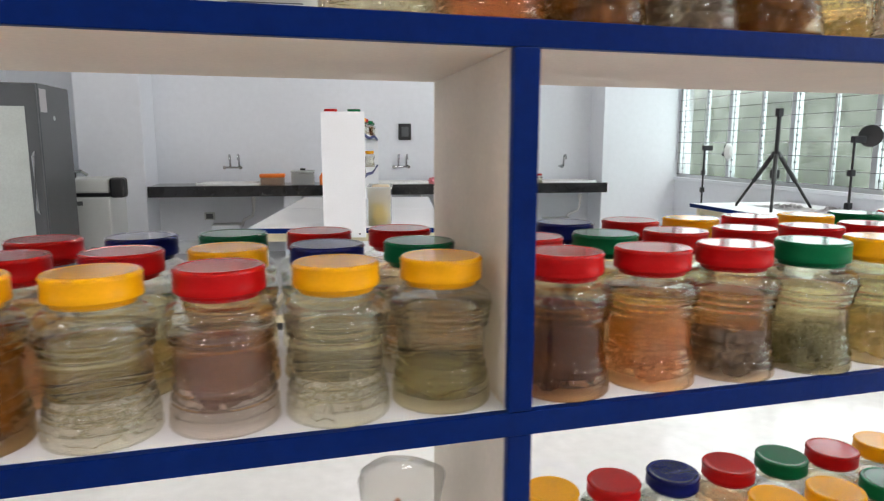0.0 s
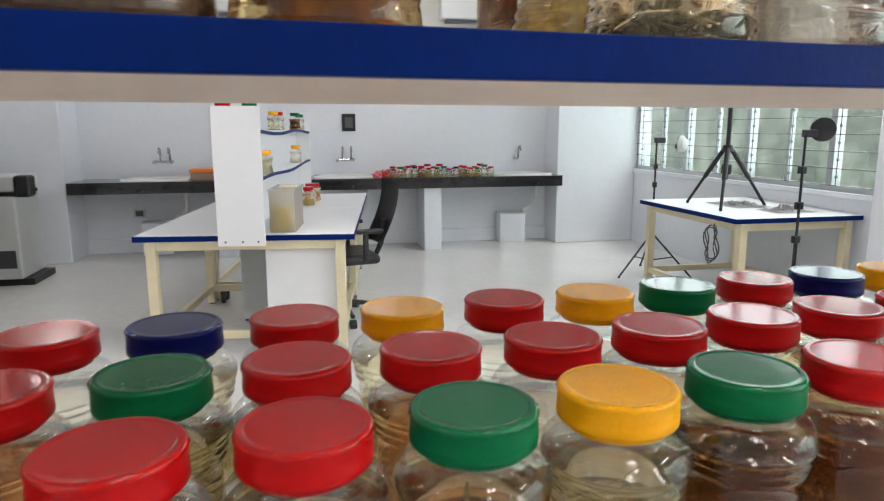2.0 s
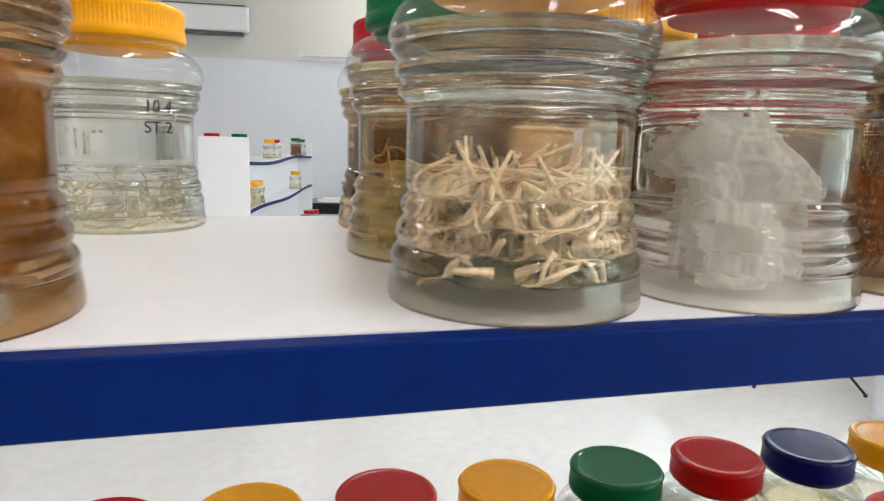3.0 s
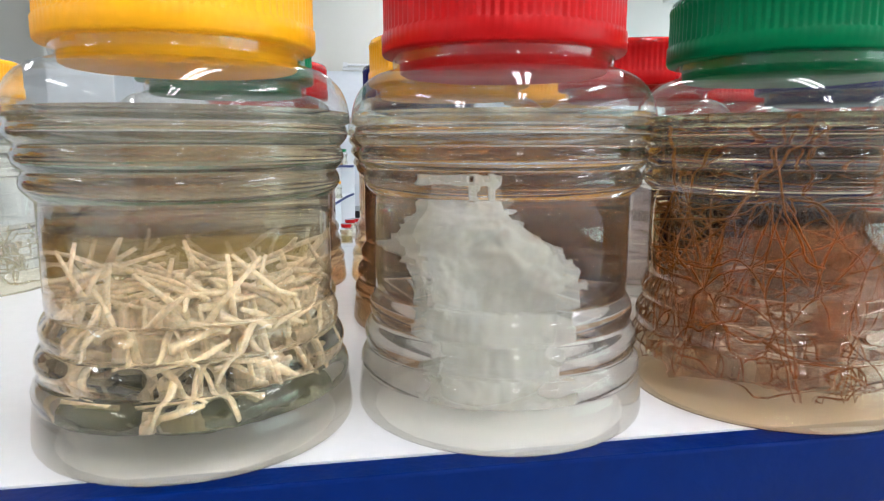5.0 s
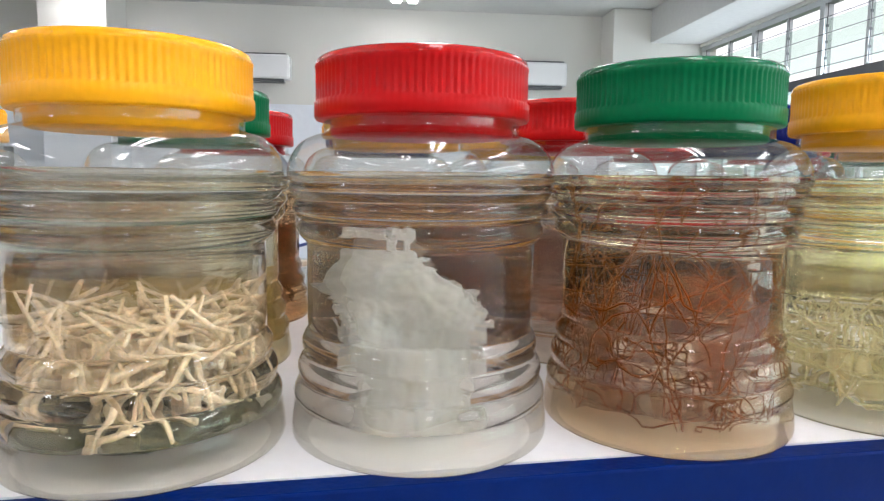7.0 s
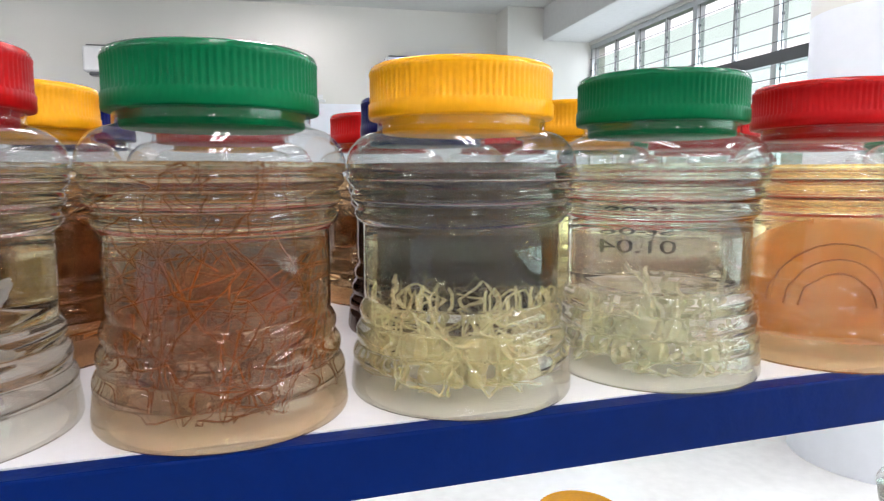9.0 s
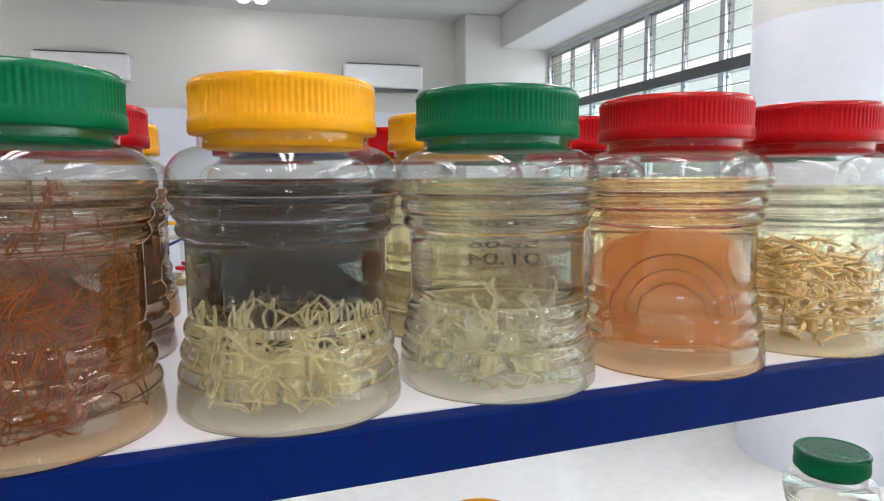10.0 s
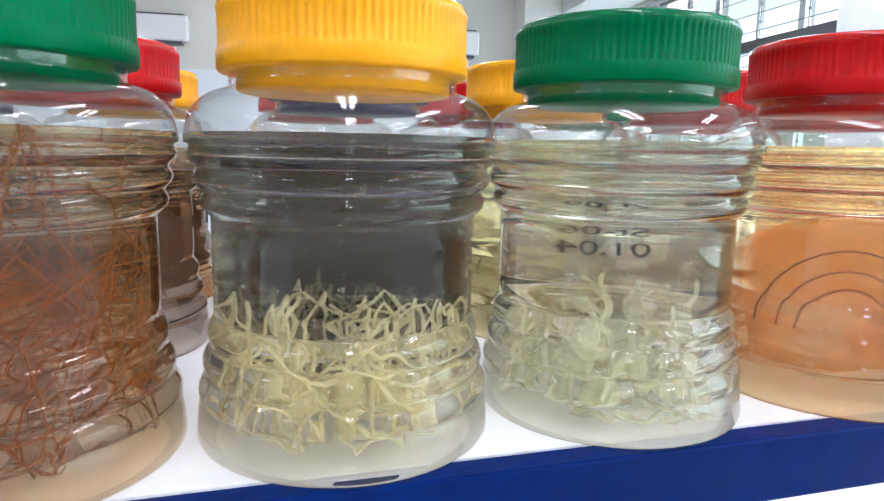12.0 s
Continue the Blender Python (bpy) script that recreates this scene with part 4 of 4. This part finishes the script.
part("gas_lift", rod(bmesh.new(), (0, 0, 0.10), (0, 0, 0.43), 0.028), M_BLACK, ch)
for i in range(5):
    a = radians(72 * i + 20)
    x, y = 0.30 * math.cos(a), 0.30 * math.sin(a)
    part("base_arm", tube(bmesh.new(), [(0, 0, 0.12), (x * 0.5, y * 0.5, 0.115), (x, y, 0.085)], 0.022, 8, 0.7), M_BLACK, ch)
    part("castor", rod(bmesh.new(), (x - 0.02 * math.sin(a), y + 0.02 * math.cos(a), 0.032), (x + 0.02 * math.sin(a), y - 0.02 * math.cos(a), 0.032), 0.032, seg=16), M_BLACK, ch)

# ---------------------------------------------------------------- counter along the back wall
CY = 7.0
ct = thing("wall_counter", ROOM, "long black granite counter on white supports", "counter")
part("worktop", boxes(((-2.06, CY, 0.80), (3.282, 7.612, 0.835)), bev=0.004), M_GRANITE, ct)
part("apron", boxes(((-2.06, CY + 0.004, 0.715), (3.282, CY + 0.03, 0.7995))), M_GRANITE, ct)
for x0, x1 in ((1.64, 1.84), (-0.62, -0.42)):
    part("support_wall", boxes(((x0, CY + 0.05, 0), (x1, 7.555, 0.7995)), bev=0.004), M_WALL, ct)
for i, x in enumerate((-1.24, 0.77, 2.86)):
    bs = thing("wash_basin", ROOM @ pose(x, 7.30, 0.8355), "white ceramic basin set in the counter", "basin", "basins")
    w = bmesh.new()
    ring = [(0.36, 0.23, 0.0), (0.36, 0.23, 0.022), (0.33, 0.205, 0.026), (0.30, 0.18, 0.010), (0.25, 0.14, 0.003), (0.02, 0.02, 0.002)]
    rings = []
    for rx, ry, zz in ring:
        rings.append([w.verts.new((rx * math.copysign(abs(math.cos(t)) ** 0.5, math.cos(t)), ry * math.copysign(abs(math.sin(t)) ** 0.5, math.sin(t)), zz)) for t in [2 * math.pi * j / 32 for j in range(32)]])
    for a, b in zip(rings, rings[1:]):
        for j in range(32):
            w.faces.new((a[j], a[(j + 1) % 32], b[(j + 1) % 32], b[j]))
    w.faces.new(rings[-1])
    part("bowl", w, M_CERAMIC, bs, smooth=True)
    part("drain", rod(bmesh.new(), (0, 0, 0.0025), (0, 0, 0.006), 0.022), M_CHROME, bs)
    tp = thing("wall_tap", ROOM @ pose(x + 0.02, 7.62, 1.02), "chrome wall tap with a swan neck", "tap", "taps")
    ends = (-0.09, 0.09) if i < 2 else (0.0,)
    for e2 in ends:
        part("stem", rod(bmesh.new(), (e2, -0.001, 0), (e2, -0.07, 0), 0.016), M_CHROME, tp)
        part("knob", rod(bmesh.new(), (e2, -0.07, 0), (e2, -0.105, 0), 0.024, 0.020, 8), M_CHROME, tp)
    if len(ends) > 1:
        part("bridge", rod(bmesh.new(), (-0.09, -0.045, 0), (0.09, -0.045, 0), 0.013), M_CHROME, tp)
    for e2 in ((-0.03, 0.07) if i < 2 else (0.04,)):
        part("spout", tube(bmesh.new(), [(e2, -0.045, 0), (e2, -0.05, 0.10), (e2, -0.07, 0.145), (e2, -0.11, 0.15), (e2, -0.13, 0.12), (e2, -0.132, 0.09)], 0.011, 8), M_CHROME, tp, smooth=True)
    pp = thing("waste_pipe", ROOM @ pose(x + 0.25, 7.45, 0), "white plastic waste pipe under the basin", "pipe", "waste pipes")
    part("pipe", tube(bmesh.new(), [(0, 0, 0.798), (0, 0, 0.52), (-0.02, 0.02, 0.45), (-0.12, 0.06, 0.40), (-0.16, 0.10, 0.32)], 0.018, 8), M_CERAMIC, pp, smooth=True)
    part("collar", rod(bmesh.new(), (0, 0, 0.60), (0, 0, 0.66), 0.026), M_CERAMIC, pp)
    tr = thing("trap_box", ROOM @ pose(x - 0.06, 7.46, 0), "white drain box on the floor under the counter", "box", "drain boxes")
    part("box", boxes(((-0.16, -0.09, 0), (0.16, 0.09, 0.35)), bev=0.006), M_WALL, tr)
    part("cover", boxes(((-0.165, -0.094, 0.351), (0.165, 0.094, 0.365)), bev=0.003), M_LGREY, tr)

u = random.Random(9)
cols = ["green beige", "red clear", "green clear", "red rust", "red clear", "red beige", "blue clear", "red clear", "red grey", "red clear", "red beige", "red clear"]
for i in range(30):
    c, kd = cols[i * 7 % 12].split()
    small_jar(ROOM @ pose(1.30 + 0.081 * (i // 2) + u.uniform(-0.012, 0.012), 7.10 + 0.15 * (i % 2) + u.uniform(-0.02, 0.02), 0.8355), c, kd, 0.52 + 0.34 * u.random())
M_BAG = {"pink": material("pink_film", (0.70, 0.16, 0.20), 0.3, vary=0.2, scale=20), "blue": material("pale_blue_film", (0.30, 0.42, 0.62), 0.3, vary=0.2, scale=20), "red": material("red_film", (0.60, 0.05, 0.05), 0.3, vary=0.2, scale=20)}
for i, (x, y, c, r) in enumerate([(1.12, 7.10, "pink", 0.055), (1.20, 7.22, "red", 0.06), (1.16, 7.36, "pink", 0.05), (1.30, 7.40, "red", 0.06), (1.45, 7.42, "pink", 0.055), (1.75, 7.42, "blue", 0.06), (1.98, 7.42, "blue", 0.055)]):
    pk = thing("sample_bag", ROOM @ pose(x, y, 0.8356, 0, 0, 50 * i), f"crumpled {c} plastic bag of samples on the counter", "bag", "sample bags")
    w = bmesh.new()
    bmesh.ops.create_icosphere(w, subdivisions=3, radius=r)
    for v in w.verts:
        v.co = v.co * (1 + 0.45 * noise.fractal(v.co * 32 + Vector((i, 0, 0)), 0.9, 2.1, 3))
        v.co.z = max(0.0, v.co.z * 0.8 + 0.028)
    part("bag", w, M_BAG[c], pk, smooth=False)
dish = thing("orange_tub", ROOM @ pose(-0.74, 7.18, 0.8355), "clear tub with an orange lid on the counter", "tub")
part("tub", boxes(((-0.13, -0.09, 0), (0.13, 0.09, 0.085)), bev=0.012), clear_sheet("amber_plastic", (0.85, 0.62, 0.45), 1.45, haze=0.4, rough=0.2), dish)
part("lid", boxes(((-0.14, -0.10, 0.0855), (0.14, 0.10, 0.125)), bev=0.01), M_ORANGE, dish)
dish = thing("grey_tub", ROOM @ pose(-0.40, 7.20, 0.8355), "milky storage tub with a grey lid", "tub")
part("tub", boxes(((-0.13, -0.10, 0), (0.13, 0.10, 0.14)), bev=0.014), M_BIN, dish)
part("lid", boxes(((-0.135, -0.105, 0.1405), (0.135, 0.105, 0.16)), bev=0.006), M_LGREY, dish)
part("handle", boxes(((-0.03, -0.01, 0.1605), (0.03, 0.01, 0.185)), bev=0.006), M_BLACK, dish)
dish = thing("orange_bottle", ROOM @ pose(-0.18, 7.2, 0.8355), "small orange plastic bottle", "bottle")
part("body", lathe(bmesh.new(), [(0.03, 0), (0.032, 0.01), (0.032, 0.09), (0.014, 0.115), (0.014, 0.13)], 20, True, True), M_ORANGE, dish, smooth=True)

bx = thing("wall_switch", ROOM @ pose(0.845, 7.62, 1.45), "black square switch box on the wall", "switch box")
part("box", boxes(((-0.078, -0.035, -0.10), (0.078, -0.001, 0.10)), bev=0.006), M_BLACK, bx)
part("face", boxes(((-0.045, -0.040, -0.06), (0.045, -0.0355, 0.06)), bev=0.002), M_GREY, bx)
bx = thing("wall_socket", ROOM @ pose(-1.52, 7.62, 0.44), "grey wall socket under the counter", "socket")
part("plate", boxes(((-0.06, -0.02, -0.045), (0.06, -0.001, 0.045)), bev=0.004), M_LGREY, bx)
part("face", boxes(((-0.04, -0.024, -0.03), (0.04, -0.0205, 0.03)), bev=0.002), M_GREY, bx)

for x0 in (-1.22, 1.92):
    ac = thing("air_conditioner", ROOM @ pose(x0, 7.62, 2.58), "white split air conditioner on the wall", "air conditioner", "air conditioners")
    part("case", boxes(((0, -0.21, 0.035), (0.92, -0.001, 0.30)), bev=0.025), M_CERAMIC, ac)
    part("air_slot", boxes(((0.06, -0.205, 0.0), (0.86, -0.08, 0.034)), bev=0.006), M_GREY, ac)
    part("intake_grille", boxes(((0.04, -0.19, 0.3005), (0.88, -0.02, 0.312))), M_GREY, ac)
tl = thing("wall_batten", ROOM @ pose(0.2, 7.62, 2.37), "unlit grey tube batten on the wall", "batten")
part("channel", boxes(((0, -0.04, 0), (1.05, -0.001, 0.03)), bev=0.004), M_TUBE, tl)
part("tube", rod(bmesh.new(), (0.03, -0.055, 0.055), (1.02, -0.055, 0.055), 0.014), M_TUBE, tl)
for x in (0.03, 0.99):
    part("holder", boxes(((x - 0.02, -0.075, 0.0305), (x + 0.03, -0.02, 0.08))), M_TUBE, tl)

# ---------------------------------------------------------------- fridge and machine
fr = thing("refrigerator", ROOM @ pose(-2.34, 5.0, 0), "tall dark grey refrigerator with a pale glass door", "refrigerator")
part("body", boxes(((-0.75, 0.045, 0.05), (0, 0.70, 1.76)), bev=0.01), M_GREY, fr)
d = part("door", boxes(((-0.75, 0.0, 0.07), (0, 0.042, 1.75)), bev=0.008), M_GREY, fr)
part("glass_panel", boxes(((-0.70, -0.006, 0.25), (-0.085, -0.0005, 1.58)), bev=0.002), material("pale_door_glass", (0.52, 0.56, 0.53), 0.2, vary=0.05), d, "pale reflecting glass")
part("handle", tube(bmesh.new(), [(-0.045, -0.001, 0.75), (-0.045, -0.035, 0.78), (-0.045, -0.035, 1.20), (-0.045, -0.001, 1.23)], 0.011, 8), M_CHROME, d)
part("sticker", boxes(((0.0005, 0.07, 1.54), (0.002, 0.20, 1.72))), M_PAPER, fr, "white paper sticker")
part("magnet", rod(bmesh.new(), (0.0005, 0.33, 1.50), (0.006, 0.33, 1.50), 0.018), M_LGREY, fr)
part("plinth", boxes(((-0.74, 0.06, 0), (-0.01, 0.68, 0.0495))), M_BLACK, fr)
mc = thing("laboratory_machine", ROOM @ pose(-2.39, 6.05, 0), "pale grey floor machine with a black display", "machine")
part("body", boxes(((-0.30, 0, 0.06), (0.22, 0.55, 0.80)), bev=0.015), M_LGREY, mc)
part("gap_band", boxes(((-0.295, 0.006, 0.801), (0.215, 0.545, 0.835))), M_BLACK, mc)
part("lid", boxes(((-0.30, 0, 0.836), (0.22, 0.55, 0.97)), bev=0.02), M_LGREY, mc)
part("valve", tube(bmesh.new(), [(-0.14, 0.1, 0.97), (-0.12, 0.08, 1.03), (-0.04, 0.08, 1.04), (0.0, 0.12, 1.0)], 0.016, 8), M_CHROME, mc)
part("dial", rod(bmesh.new(), (-0.12, 0.08, 1.0), (-0.12, 0.05, 1.0), 0.045), M_CHROME, mc)
part("display", boxes(((0.225, -0.02, 0.79), (0.36, 0.12, 0.98)), bev=0.025), M_BLACK, mc)
part("vent", boxes(((0.02, -0.004, 0.16), (0.18, -0.0005, 0.32))), M_GREY, mc)
part("badge", boxes(((-0.14, -0.004, 0.72), (-0.02, -0.0005, 0.76))), M_GREY, mc)
part("base", boxes(((-0.28, 0.02, 0), (0.30, 0.53, 0.0595))), M_BLACK, mc)

# ---------------------------------------------------------------- window table, tripod, lamps
lab_table(ROOM, 3.24, 4.27, 3.70, 5.05, "table by the window")
tri = thing("camera_tripod", ROOM @ pose(3.62, 4.40, 0.7505), "black camera tripod standing on the table", "tripod")
for i in range(3):
    a = radians(120 * i + 232)
    c, s2 = math.cos(a), math.sin(a)
    leg = part("leg", tube(bmesh.new(), [(0.03 * c, 0.03 * s2, 0.46), (0.19 * c, 0.19 * s2, 0.23)], 0.019, 8), M_BLACK, tri)
    part("lower_leg", tube(bmesh.new(), [(0.18 * c, 0.18 * s2, 0.245), (0.34 * c, 0.34 * s2, 0.012)], 0.012, 8), M_BLACK, leg)
    part("foot", rod(bmesh.new(), (0.34 * c, 0.34 * s2, 0), (0.338 * c, 0.338 * s2, 0.02), 0.012), M_BLACK, leg)
part("hub", rod(bmesh.new(), (0, 0, 0.44), (0, 0, 0.49), 0.045, 0.038, 12), M_BLACK, tri)
part("column", rod(bmesh.new(), (0, 0, 0.22), (0, 0, 0.80), 0.018), M_BLACK, tri)
part("head", boxes(((-0.025, -0.025, 0.78), (0.025, 0.025, 0.85)), bev=0.006), M_BLACK, tri)
part("crank", boxes(((-0.03, -0.03, 0.26), (0.03, 0.03, 0.34)), bev=0.01), M_BLACK, tri)


def light_stand(x, y, z, turn, dish):
    ob = thing("light_stand", ROOM @ pose(x, y, 0, 0, 0, turn), "black lamp stand with a round lamp head on the floor", "lamp stand", "lamp stands")
    part("pole", rod(bmesh.new(), (0, 0, 0.10), (0, 0, 0.62), 0.013), M_BLACK, ob)
    part("upper_pole", rod(bmesh.new(), (0, 0, 0.62), (0, 0, z), 0.009), M_BLACK, ob)
    for zz in (0.62, 0.85, z - 0.25):
        part("clamp", boxes(((-0.022, -0.018, zz - 0.02), (0.030, 0.018, zz + 0.03)), bev=0.006), M_BLACK, ob)
    part("hub", rod(bmesh.new(), (0, 0, 0.36), (0, 0, 0.40), 0.024), M_BLACK, ob)
    for i in range(3):
        a = radians(120 * i)
        c, s2 = math.cos(a), math.sin(a)
        lg = part("leg", tube(bmesh.new(), [(0.02 * c, 0.02 * s2, 0.38), (0.38 * c, 0.38 * s2, 0.012)], 0.009, 8), M_BLACK, ob)
        part("brace", tube(bmesh.new(), [(0.014 * c, 0.014 * s2, 0.14), (0.21 * c, 0.21 * s2, 0.19)], 0.006, 6), M_BLACK, lg)
        part("foot", rod(bmesh.new(), (0.38 * c, 0.38 * s2, 0), (0.378 * c, 0.378 * s2, 0.02), 0.012), M_BLACK, lg)
    inv = math.radians(-turn)
    if dish:
        hd = part("lamp_head", lathe(bmesh.new(), [(0.03, 0.06), (0.05, 0.05), (0.076, 0.012), (0.079, 0.0), (0.072, 0.004), (0.001, 0.02)], 32, True, True), M_BLACK, ob, at=pose(0, 0, 0, 0, 0, -turn) @ pose(0.11, -0.02, z + 0.02, 90, 0, 150))
    else:
        hd = part("lamp_head", lathe(bmesh.new(), [(0.02, 0.05), (0.05, 0.04), (0.078, 0.006), (0.08, 0.0), (0.001, -0.002)], 32, True, True), M_LGREY, ob, "pale lamp head with three sockets", at=pose(0, 0, 0, 0, 0, -turn) @ pose(0.22, -0.05, z - 0.04, 90, 0, 30))
        for i in range(3):
            a = radians(120 * i + 90)
            part("socket", rod(bmesh.new(), (0.045 * math.cos(a), 0.045 * math.sin(a), -0.001), (0.045 * math.cos(a), 0.045 * math.sin(a), -0.03), 0.022), M_BLACK, hd)
    part("bracket", boxes(((-0.02, -0.02, z - 0.03), (0.08, 0.02, z + 0.02)), bev=0.006), M_BLACK, ob, at=pose(0, 0, 0, 0, 0, -turn))


light_stand(3.52, 5.32, 1.27, 75, False)
light_stand(3.58, 3.52, 1.34, 190, True)
sheet = thing("plastic_sheets", ROOM @ pose(3.85, 4.25, 0.7505), "crumpled white plastic sheets lying on the table", "sheets")
for k2, (cx, cy, w2, l2, hh) in enumerate(((0.05, -0.22, 0.17, 0.13, 0.05), (-0.05, 0.22, 0.16, 0.22, 0.04))):
    bm, grid = bmesh.new(), []
    for i in range(17):
        grid.append([bm.verts.new((cx + (i / 8 - 1) * w2, cy + (j / 8 - 1) * l2, 0.004 + hh * abs(noise.noise(Vector((i * 0.5 + k2 * 9, j * 0.5, 0)))) * math.sin(math.pi * i / 16) * math.sin(math.pi * j / 16) * 1.8)) for j in range(17)])
    for a, b in zip(grid, grid[1:]):
        for j in range(16):
            bm.faces.new((a[j], b[j], b[j + 1], a[j + 1]))
    bmesh.ops.solidify(bm, geom=bm.faces[:], thickness=0.002)
    part("sheet", bm, M_PAPER, sheet)
cb = thing("cable_coil", ROOM @ pose(3.30, 4.06, 0.52), "coil of dark cable hung on the table frame", "cable")
w = bmesh.new()
for r2 in (0.085, 0.098, 0.11):
    tube(w, [(0.02 * math.sin(3 * t + r2 * 90), r2 * 0.7 * math.cos(t), r2 * 1.4 * math.sin(t)) for t in [2 * math.pi * j / 28 for j in range(29)]], 0.005, 6)
part("cable", w, M_GREY, cb, smooth=True)
